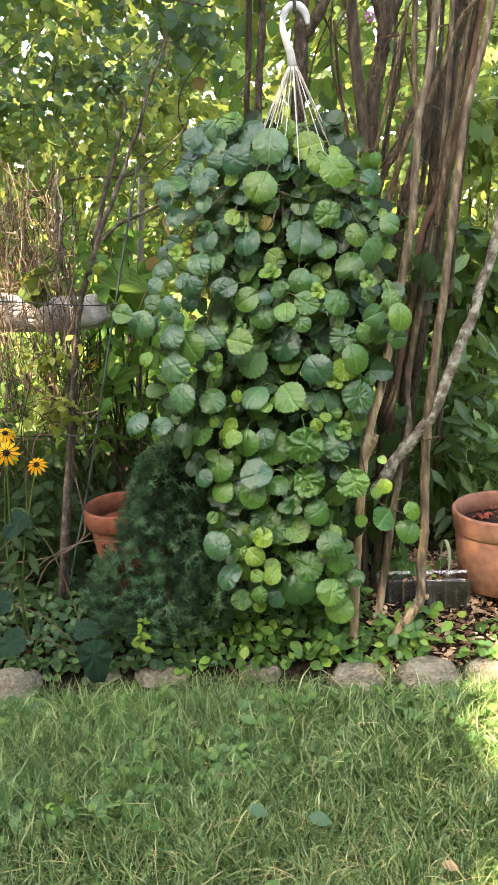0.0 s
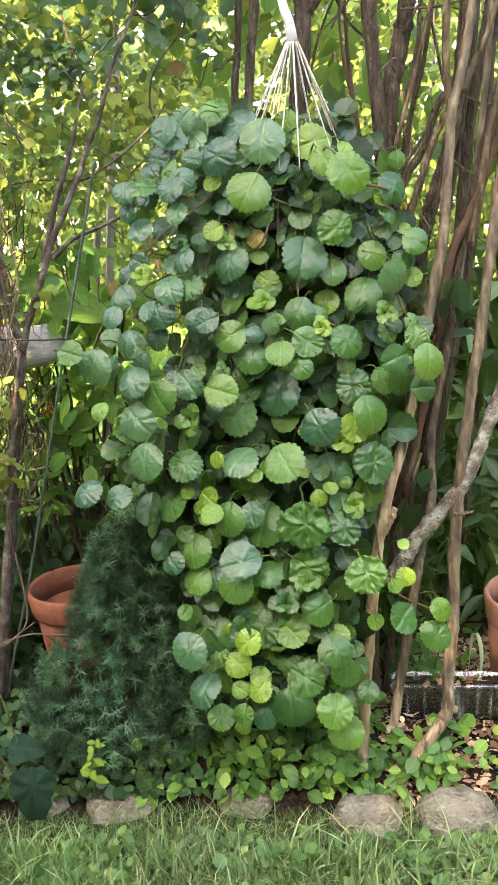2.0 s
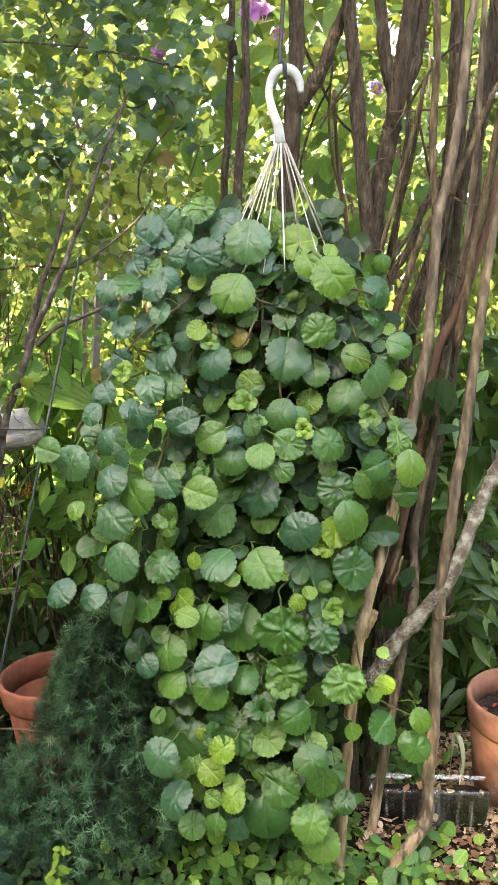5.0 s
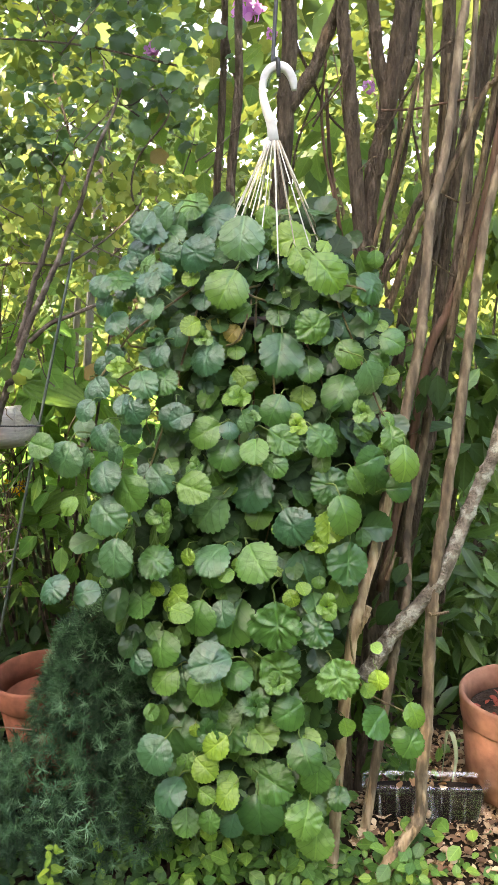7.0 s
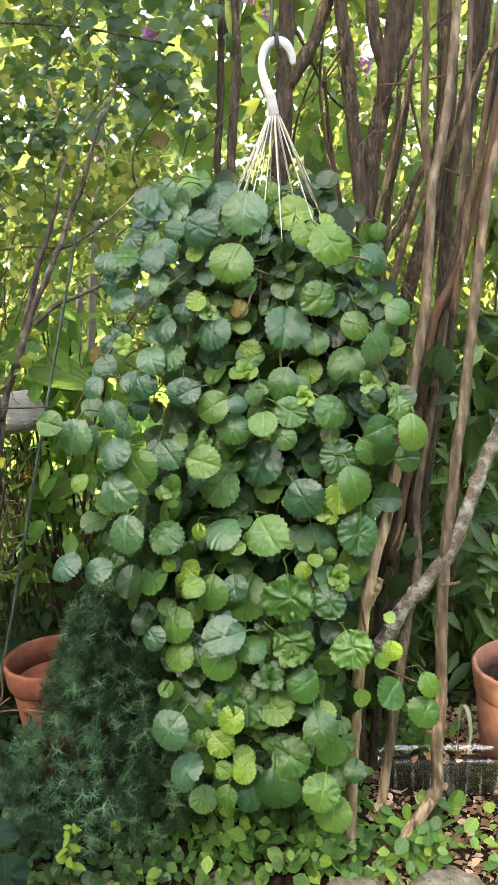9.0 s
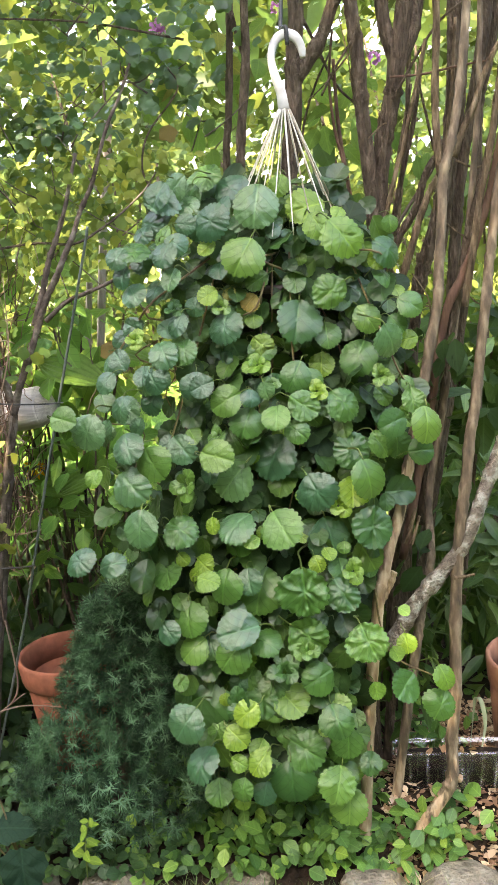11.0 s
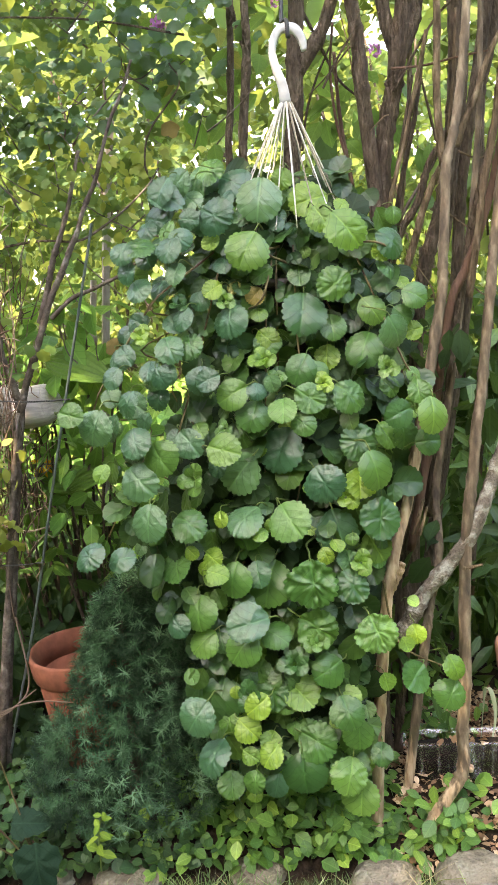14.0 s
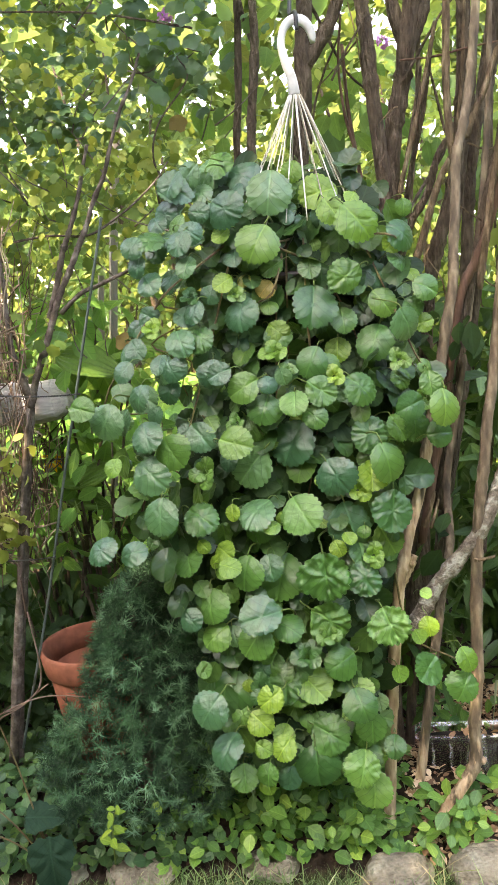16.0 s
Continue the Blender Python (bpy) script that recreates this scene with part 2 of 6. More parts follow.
def peeled(name, height):
    """Brown bark that has come off in ragged strips below a height over the stem's foot."""
    m, n, l, p = material(name)
    old = noise_tex(n, l, 24, 9, (4, 4, 1.0))
    outer = ramp(n, l, old.outputs["Fac"], [(0.3, (0.05, 0.035, 0.022)), (0.5, (0.125, 0.09, 0.056)), (0.7, (0.26, 0.2, 0.13))])
    # bare wood tan, made paler to hold the sunlight on the lower stems too
    inner = ramp(n, l, old.outputs["Fac"], [(0.3, (0.21, 0.13, 0.074)), (0.5, (0.39, 0.27, 0.163)), (0.7, (0.57, 0.445, 0.3))])
    at, sep, strips = n.new("ShaderNodeTexCoord"), n.new("ShaderNodeSeparateXYZ"), noise_tex(n, l, 9, 5, (9, 9, 1.0))
    l.new(at.outputs["Object"], sep.inputs[0])
    add, off, mix = n.new("ShaderNodeMath"), n.new("ShaderNodeMapRange"), n.new("ShaderNodeMix")
    add.operation, add.inputs[1].default_value = "MULTIPLY_ADD", 0.5
    l.new(strips.outputs["Fac"], add.inputs[0])
    l.new(sep.outputs[2], add.inputs[2])
    off.inputs[1].default_value, off.inputs[2].default_value = height + 0.13, height + 0.17
    l.new(add.outputs[0], off.inputs[0])
    mix.data_type = "RGBA"
    l.new(off.outputs[0], mix.inputs[0])
    l.new(inner.outputs[0], mix.inputs[6])
    l.new(outer.outputs[0], mix.inputs[7])
    l.new(mix.outputs[2], p.inputs["Base Color"])
    p.inputs["Roughness"].default_value = 0.86
    bump(n, l, old.outputs["Fac"], 0.8, 0.006, p)
    return m


bark_peeled_high, bark_peeled_low = peeled("bark_peeled_high", 0.62), peeled("bark_peeled_low", 0.12)
bark_grey = surface("bark_grey", [(0.3, (0.10, 0.085, 0.065)), (0.5, (0.21, 0.18, 0.14)), (0.62, (0.36, 0.36, 0.3))], 55, 0.95, 0.9, 0.006)
vine_bark = surface("vine_bark", [(0.3, (0.06, 0.046, 0.037)), (0.55, (0.14, 0.11, 0.09)), (0.75, (0.28, 0.245, 0.205))], 50, 0.95, 0.8, 0.003)
bark_red = surface("bark_red", [(0.3, (0.096, 0.0496, 0.0336)), (0.7, (0.176, 0.104, 0.072))], 20, 0.7, 0.4, 0.003, stretch=(4, 4, 0.4))
twig_dry = leafy("twig_dry", [(0.0, (0.05, 0.034, 0.028)), (0.45, (0.15, 0.1, 0.08)), (0.8, (0.27, 0.19, 0.155)), (1.0, (0.42, 0.33, 0.27))], 0.85, 0.02, glow=(0.2, 0.14, 0.1), spec=0.1, blotch=40)
weathered = surface("weathered_wood", [(0.3, (0.24, 0.2, 0.165)), (0.7, (0.42, 0.37, 0.32))], 9, 0.9, 0.7, 0.004, stretch=(6, 6, 0.5))
log_wood = surface("bleached_log", [(0.3, (0.56, 0.5, 0.48)), (0.7, (0.8, 0.76, 0.73))], 10, 0.85, 0.6, 0.006, stretch=(0.6, 5, 5))
earth, en, el, ep = material("earth")
ec = en.new("ShaderNodeTexCoord")
es = en.new("ShaderNodeSeparateXYZ")
el.new(ec.outputs["Object"], es.inputs[0])
en1, en2 = noise_tex(en, el, 6.0, 5), noise_tex(en, el, 60.0, 5)
edge = en.new("ShaderNodeMath")
edge.operation = "MULTIPLY_ADD"
el.new(en1.outputs["Fac"], edge.inputs[0])
edge.inputs[1].default_value = 0.12
el.new(es.outputs[1], edge.inputs[2])
turf = ramp(en, el, en2.outputs["Fac"], [(0.3, (0.025, 0.04, 0.014)), (0.55, (0.05, 0.08, 0.025)), (0.75, (0.11, 0.105, 0.05))])
dirt = ramp(en, el, en2.outputs["Fac"], [(0.3, (0.014, 0.01, 0.007)), (0.7, (0.045, 0.031, 0.021))])
far_green = ramp(en, el, en1.outputs["Fac"], [(0.35, (0.04, 0.07, 0.02)), (0.7, (0.09, 0.14, 0.04))])


def blend(lo, hi, a_out, b_out):
    mr = en.new("ShaderNodeMapRange")
    mr.inputs[1].default_value, mr.inputs[2].default_value = lo, hi
    el.new(edge.outputs[0], mr.inputs[0])
    mx = en.new("ShaderNodeMix")
    mx.data_type = "RGBA"
    el.new(mr.outputs[0], mx.inputs[0])
    el.new(a_out, mx.inputs[6])
    el.new(b_out, mx.inputs[7])
    return mx.outputs[2]


el.new(blend(1.2, 1.5, blend(-0.14, -0.10, turf.outputs[0], dirt.outputs[0]), far_green.outputs[0]), ep.inputs["Base Color"])
ep.inputs["Roughness"].default_value = 0.95
ep.inputs["Specular IOR Level"].default_value = 0.1
bump(en, el, en2.outputs["Fac"], 1.0, 0.02, ep)
wet_soil = surface("wet_soil", [(0.3, (0.006, 0.005, 0.004)), (0.7, (0.022, 0.016, 0.012))], 40, 0.95, 0.4, 0.003)
soil = surface("soil", [(0.3, (0.016, 0.011, 0.008)), (0.7, (0.05, 0.035, 0.024))], 30, 1.0, 1.0, 0.02)
stone = surface("field_stone", [(0.3, (0.15, 0.13, 0.095)), (0.5, (0.26, 0.235, 0.175)), (0.62, (0.3, 0.295, 0.22)), (0.8, (0.44, 0.41, 0.33))], 26, 0.95, 1.0, 0.012, detail=9, fine=120, stretch=(1, 1, 2.2))
terracotta = surface("terracotta", [(0.3, (0.2, 0.07, 0.042)), (0.7, (0.29, 0.108, 0.064))], 9, 0.85, 0.25, 0.002, fine=70)
terracotta_pale = surface("terracotta_pale", [(0.3, (0.27, 0.12, 0.075)), (0.7, (0.38, 0.19, 0.125))], 14, 0.92, 0.35, 0.002, fine=60)
white_plastic = surface("white_plastic", [(0.3, (0.46, 0.46, 0.43)), (0.7, (0.6, 0.6, 0.57))], 12, 0.4, 0.02, 0.0003)
strand_wire = surface("strand", [(0.3, (0.45, 0.41, 0.32)), (0.7, (0.74, 0.71, 0.62))], 40, 0.45, 0.1, 0.001)
strand_tan = surface("strand_tan", [(0.3, (0.28, 0.22, 0.15)), (0.7, (0.42, 0.35, 0.25))], 40, 0.5, 0.1, 0.001)
black_iron = surface("black_iron", [(0.3, (0.012, 0.012, 0.012)), (0.7, (0.03, 0.03, 0.03))], 40, 0.5, 0.3, 0.001)
green_wire = surface("green_wire", [(0.3, (0.045, 0.066, 0.058)), (0.7, (0.08, 0.105, 0.092))], 40, 0.5, 0.3, 0.001)
brown_plastic = surface("brown_plastic", [(0.3, (0.03, 0.02, 0.014)), (0.7, (0.055, 0.032, 0.02))], 20, 0.5, 0.2, 0.001)
seed_head = surface("seed_head", [(0.3, (0.03, 0.015, 0.01)), (0.7, (0.08, 0.035, 0.02))], 300, 0.9, 1.0, 0.002)
def thin_plastic(name, sheen, streaks):
    """A clear film: see-through, with a sharp sheen and misted streaks."""
    m, n, l, p = material(name)
    p.inputs["Base Color"].default_value = (0.8, 0.82, 0.82, 1)
    p.inputs["Roughness"].default_value = 0.3
    scuff = noise_tex(n, l, 130, 5, (1, 1, 0.07))
    mist = ramp(n, l, scuff.outputs["Fac"], [(0.52, (0, 0, 0)), (0.74, (streaks,) * 3)])
    see, gloss = n.new("ShaderNodeBsdfTransparent"), n.new("ShaderNodeBsdfGlossy")
    gloss.inputs["Roughness"].default_value = 0.06
    film, mixed = n.new("ShaderNodeMixShader"), n.new("ShaderNodeMixShader")
    film.inputs[0].default_value = sheen
    l.new(see.outputs[0], film.inputs[1])
    l.new(gloss.outputs[0], film.inputs[2])
    l.new(mist.outputs[0], mixed.inputs[0])
    l.new(film.outputs[0], mixed.inputs[1])
    l.new(p.outputs[0], mixed.inputs[2])
    l.new(mixed.outputs[0], n["Material Output"].inputs[0])
    return m


clear_plastic, clear_rim = thin_plastic("clear_plastic", 0.05, 0.3), thin_plastic("clear_rim", 0.09, 0.4)


# ---- builders ----
def mesh_of(name, verts, faces, mat, smooth=True, uv=None):
    me = bpy.data.meshes.new(name)
    me.from_pydata([tuple(v) for v in verts], [], [tuple(f) for f in faces])
    me.materials.append(mat)
    uv = [(v[0], v[1]) for v in verts] if uv is None else uv
    if len(me.loops):
        layer = me.uv_layers.new(name="UVMap")
        idx = np.empty(len(me.loops), dtype=np.int32)
        me.loops.foreach_get("vertex_index", idx)
        layer.data.foreach_set("uv", np.asarray(uv, dtype=np.float32)[idx].ravel())
    me.polygons.foreach_set("use_smooth", [smooth] * len(me.polygons))
    me.update()
    return me


def part(name, me, parent=None, label="", m=None, kind=""):
    ob = new(name, me)
    if parent is not None:
        ob.parent = parent
    if m is not None:
        ob.matrix_basis = m
    return tagged(ob, label=label, kind=kind)


def thing(name, at, label, category, group="", kind=""):
    ob = new(name)
    ob.empty_display_size = 0.05
    ob.location = at
    return tagged(ob, label, category, group, kind)


def local(parent, pts):
    o = parent.location
    return [(p[0] - o.x, p[1] - o.y, p[2] - o.z) for p in pts]


def spline(pts, steps=6):
    """Catmull-Rom through the points."""
    p = [np.array(q, float) for q in pts]
    p = [2 * p[0] - p[1]] + p + [2 * p[-1] - p[-2]]
    out = []
    for i in range(1, len(p) - 2):
        for k in range(steps):
            t = k / steps
            out.append(0.5 * (2 * p[i] + (p[i + 1] - p[i - 1]) * t + (2 * p[i - 1] - 5 * p[i] + 4 * p[i + 1] - p[i + 2]) * t * t
                              + (3 * p[i] - p[i - 1] - 3 * p[i + 1] + p[i + 2]) * t ** 3))
    out.append(p[-2])
    return out


def tube(pts, r0, r1, sides=8, rough=0.0, steps=6, seed=0):
    """A tapered tube along a smooth line, with knots and unevenness: verts, faces."""
    line = spline(pts, steps) if len(pts) > 2 else [np.array(q, float) for q in np.linspace(pts[0], pts[1], steps + 1)]
    g = np.random.default_rng(seed)
    verts, faces = [], []
    up = np.array((0.31, 0.83, 0.12))
    n = len(line)
    for i, c in enumerate(line):
        d = line[min(i + 1, n - 1)] - line[max(i - 1, 0)]
        d = d / (np.linalg.norm(d) + 1e-9)
        u = np.cross(d, up)
        u /= np.linalg.norm(u) + 1e-9
        v = np.cross(d, u)
        r = (r0 + (r1 - r0) * i / max(1, n - 1)) * (1 + rough * g.uniform(-1, 1))
        if rough and g.random() < 0.12:
            r *= 1.18
        for k in range(sides):
            a = 2 * math.pi * k / sides
            w = 1 + rough * 0.6 * g.uniform(-1, 1)
            verts.append(c + (u * math.cos(a) + v * math.sin(a)) * r * w)
    for i in range(n - 1):
        for k in range(sides):
            k2 = (k + 1) % sides
            faces.append((i * sides + k, i * sides + k2, (i + 1) * sides + k2, (i + 1) * sides + k))
    faces.append(tuple(range(sides - 1, -1, -1)))
    faces.append(tuple(range((n - 1) * sides, n * sides)))
    return verts, faces


def join(pieces):
    verts, faces = [], []
    for v, f in pieces:
        o = len(verts)
        verts += list(v)
        faces += [tuple(i + o for i in q) for q in f]
    return verts, faces


def lathe(profile, sides=48, wobble=0.0, seed=0):
    g = np.random.default_rng(seed)
    ph = g.uniform(0, 6.28)
    verts, faces = [], []
    for r, z in profile:
        for k in range(sides):
            a = 2 * math.pi * k / sides
            w = 1 + wobble * math.sin(2 * a + ph)
            verts.append((r * w * math.cos(a), r * w * math.sin(a), z))
    for i in range(len(profile) - 1):
        for k in range(sides):
            k2 = (k + 1) % sides
            faces.append((i * sides + k, i * sides + k2, (i + 1) * sides + k2, (i + 1) * sides + k))
    return verts, faces


def unit(v):
    return v / (np.linalg.norm(v, axis=-1, keepdims=True) + 1e-9)


def frames(normals, tips):
    """Leaf axes: x across, y towards the tip, z the upper side."""
    z = unit(np.asarray(normals, float))
    t = np.asarray(tips, float)
    y = unit(t - (t * z).sum(-1, keepdims=True) * z)
    return np.stack([np.cross(y, z), y, z], -1)


def scatter(name, base, places, turns, sizes, mat, uv=None, smooth=True):
    """Many copies of a small base mesh, joined into one."""
    bv, bf = np.asarray(base[0], float), base[1]
    v = np.einsum("nij,vj->nvi", turns, bv) * np.asarray(sizes)[:, None, None] + np.asarray(places)[:, None, :]
    n, k = len(places), len(bv)
    lens = np.array([len(f) for f in bf], dtype=np.int32)
    loops = np.concatenate([np.array(f) for f in bf])
    me = bpy.data.meshes.new(name)
    me.vertices.add(n * k)
    me.vertices.foreach_set("co", v.astype(np.float32).ravel())
    me.loops.add(n * len(loops))
    me.loops.foreach_set("vertex_index", (loops[None, :] + (np.arange(n) * k)[:, None]).astype(np.int32).ravel())
    me.polygons.add(n * len(bf))
    starts = np.concatenate([[0], np.cumsum(lens)[:-1]])
    me.polygons.foreach_set("loop_start", (starts[None, :] + (np.arange(n) * len(loops))[:, None]).astype(np.int32).ravel())
    me.polygons.foreach_set("use_smooth", [smooth] * (n * len(bf)))
    uv = bv[:, :2] if uv is None else uv
    layer = me.uv_layers.new(name="UVMap")
    layer.data.foreach_set("uv", np.tile(np.asarray(uv, np.float32)[loops].ravel(), n))
    me.materials.append(mat)
    me.validate()
    me.update()
    return me


def blade(width, fold=0.12, droop=0.15, pointed=0.5):
    """A simple leaf, one unit long, with a folded midrib: verts, faces."""
    rows = [(0.0, 0.06), (0.22, 0.75), (0.5, 1.0), (0.78, 0.75 - 0.25 * pointed), (1.0, 0.05)]
    verts, faces = [], []
    for y, w in rows:
        z = -droop * y * y
        verts += [(-w * width / 2, y, z + fold * w * width), (0, y, z), (w * width / 2, y, z + fold * w * width)]
    for i in range(len(rows) - 1):
        o = i * 3
        faces += [(o, o + 1, o + 4, o + 3), (o + 1, o + 2, o + 5, o + 4)]
    return verts, faces


def ellipsoid_cloud(g, centre, radii, count, shell=0.5):
    d = unit(g.normal(size=(count, 3)))
    r = g.uniform(shell, 1.0, (count, 1)) ** 0.6
    return np.asarray(centre) + d * r * np.asarray(radii), d


def leaf_turns(g, count, out, up=0.6, spread=0.6, hang=0.5):
    nrm = unit(out + np.array((0, 0, up)) + g.normal(size=(count, 3)) * spread)
    tip = g.normal(size=(count, 3)) + np.array((0, 0, -hang * 2)) + out
    return frames(nrm, tip)


LANCE, OVATE, ROUND = blade(0.34, 0.15, 0.3), blade(0.62), blade(0.85, 0.1, 0.12, 0.1)

def lobed(lobes=4, depth=0.2):
    """A lobed vine leaf, one unit long, folded along its veins: verts, faces."""
    verts, faces = [(0, 0.38, 0.03)], []
    n = lobes * 4
    for k in range(n):
        a = 2 * math.pi * (k + 0.5) / n - math.pi / 2
        u = (k + 0.5) / n * (lobes + 1) % 1.0
        r = 0.5 * (1 - depth * (0.5 + 0.5 * math.cos(2 * math.pi * u))) * (1 + 0.2 * math.sin(a))
        verts.append((r * math.cos(a) * 1.05, 0.42 + r * math.sin(a), -0.25 * r * r + 0.05 * math.cos(2 * math.pi * u)))
    for k in range(n):
        faces.append((0, 1 + k, 1 + (k + 1) % n))
    return verts, faces


LOBED = lobed()


# ---- ground ----
def ground_z(x, y):
    t = min(1.0, max(0.0, (y + 0.16) / 0.13))
    bed = 0.085 * t * t * (3 - 2 * t) + 0.02 * min(1.0, max(0.0, y))
    return bed + 0.008 * noise.noise((x * 4, y * 4, 0.3)) + 0.003 * noise.noise((x * 19, y * 19, 0.7))


xs = sorted(set([round(v, 3) for v in np.linspace(-1.5, 1.5, 100)] + [s * v for v in (2, 3, 5, 9, 16, 30, 60, 120) for s in (1, -1)]))
ys = sorted(set([round(v, 3) for v in np.linspace(-1.6, 1.4, 100)] + [-120, -60, -30, -16, -9, -5, -3, -2, 2, 3, 5, 9, 16, 30, 60, 120]))
gv = [(x, y, ground_z(x, y)) for y in ys for x in xs]
gf = [(j * len(xs) + i, j * len(xs) + i + 1, (j + 1) * len(xs) + i + 1, (j + 1) * len(xs) + i) for j in range(len(ys) - 1) for i in range(len(xs) - 1)]
tagged(new("ground", mesh_of("ground", gv, gf, earth)), "dark garden soil of the bed and lawn", "ground", kind="structure")

# lawn: blades, thatch and small weeds
GRASS = ([(-0.3, 0, 0), (0.3, 0, 0), (-0.32, 0.4, 9), (0.32, 1.0, 9), (-0.25, 4, 17), (0.25, 4.4, 17), (0, 10.5, 22)],
         [(0, 1, 3, 2), (2, 3, 5, 4), (4, 5, 6)])


def lawn_places(g, count, y0, y1, x0=-1.2, x1=0.95):
    x, y = g.uniform(x0, x1, count), g.uniform(y0, y1, count)
    return np.array([(a, b, ground_z(a, b)) for a, b in zip(x, y)])


g = np.random.default_rng(11)
N = 86000
pl = lawn_places(g, N, -1.25, -0.17)
lean = unit(np.concatenate([g.normal(size=(N, 2)) * 0.7, np.ones((N, 1))], 1))
tuft = np.array([noise.noise((p[0] * 9, p[1] * 9, 2.2)) for p in pl])
sizes = (0.0017 + 0.0014 * g.random(N)) * (1 + 0.45 * tuft) * np.clip((-pl[:, 1] - 0.18) / 0.12, 0.45, 1.0)
spin = g.normal(size=(N, 3))
tn = frames(lean, spin)
tn = tn[:, :, [0, 1, 2]]
tagged(new("lawn_grass", scatter("lawn_grass", GRASS, pl, tn, sizes, grass_blade)), "uncut green grass blades with dry straw", "grass", kind="stuff")
N = 620
pl = lawn_places(g, N, -0.5, -0.25, -0.8, 0.6)
tagged(new("tall_grass", scatter("tall_grass", GRASS, pl, frames(g.normal(size=(N, 3)) * 0.35 + np.array((0, 0, 1)), g.normal(size=(N, 3))), g.uniform(0.0024, 0.0042, N), tall_blade)), "tall grass blades along the edging stones", "grass", kind="stuff")
N = 26000
pl = lawn_places(g, N, -3.6, -0.3, -3.2, 3.0)
pl = pl[(pl[:, 1] < -1.2) | (np.abs(pl[:, 0] + 0.12) > 1.05)]
N = len(pl)
tagged(new("lawn_grass", scatter("lawn_grass", GRASS, pl, frames(g.normal(size=(N, 3)) * 0.4 + np.array((0, 0, 1)), g.normal(size=(N, 3))), g.uniform(0.003, 0.005, N), grass_blade)), "uncut green grass of the wider lawn", "grass", kind="stuff")
N = 17000
pl = lawn_places(g, N, -1.25, -0.2) + np.array((0, 0, 0.01)) + g.uniform(0, 0.036, (N, 1)) * np.array((0, 0, 1))
pl = pl[g.random(N) < np.clip(0.2 - 0.9 * (pl[:, 1] + 0.4) + 0.35 * pl[:, 0], 0.04, 1.0)]
N = len(pl)
flat = frames(g.normal(size=(N, 3)) * 0.2 + np.array((0, 0, 1)), g.normal(size=(N, 3)))
STRAW = ([(-0.009, 0, 0), (0.009, 0, 0.01), (-0.007, 0.5, 0.08), (0.007, 0.5, 0.09), (0, 1, 0.02)], [(0, 1, 3, 2), (2, 3, 4)])
tagged(new("thatch", scatter("thatch", STRAW, pl, flat, g.uniform(0.03, 0.08, N), straw)), "dry straw lying between the grass", "straw", kind="stuff")
N = 3000
pl = lawn_places(g, 6 * N, -1.2, -0.27)
keep = np.array([noise.noise((p[0] * 5 + 3, p[1] * 5, 0.1)) + 1.3 * (p[1] + 0.42) - 0.35 * p[0] for p in pl]) > 0.02
pl = pl[keep][:N]
N = len(pl)
pl[:, 2] += g.uniform(0.015, 0.042, N)
tagged(new("lawn_weeds", scatter("lawn_weeds", LOBED, pl, leaf_turns(g, N, np.tile((0, -0.3, 0), (N, 1)), 1.0, 0.5, 0), g.uniform(0.009, 0.022, N), lawn_leaf)), "small round weed leaves in the lawn", "weeds", kind="stuff")

N = 1500
pl = lawn_places(g, N, -0.48, -0.225, -0.95, 0.42)
pl[:, 2] += g.uniform(0.008, 0.03, N) * np.clip((-pl[:, 1] - 0.17) / 0.1, 0.3, 1.0)
tagged(new("clover", scatter("clover", blade(0.92, 0.16, 0.2, 0.3), pl, leaf_turns(g, N, np.tile((0, -0.4, 0), (N, 1)), 1.0, 0.45, 0), g.uniform(0.01, 0.024, N), lawn_leaf)), "broad round clover and violet leaves along the stones", "clover", kind="stuff")

# edging stones between lawn and bed
def edging_stone(at, sx, sy, sz, seed):
    bm = bmesh.new()
    bmesh.ops.create_icosphere(bm, subdivisions=4, radius=1.0)
    for v in bm.verts:
        c = v.co
        k = 1 + 0.16 * noise.noise(c * 1.3 + Vector((seed, 0, 0))) + 0.05 * noise.noise(c * 4 + Vector((0, seed, 0)))
        flat = 0.82 if c.z > 0 else 0.6
        v.co = Vector((math.copysign(abs(c.x) ** 0.8, c.x) * sx * k, math.copysign(abs(c.y) ** 0.8, c.y) * sy * k, c.z * flat * sz * k))
    me = bpy.data.meshes.new("edging_stone")
    bm.to_mesh(me)
    bm.free()
    me.materials.append(stone)
    me.polygons.foreach_set("use_smooth", [True] * len(me.polygons))
    ob = new("edging_stone", me)
    ob.location = at
    ob.rotation_euler = (0, 0, seed * 0.13 % 0.5 - 0.25)
    return ob


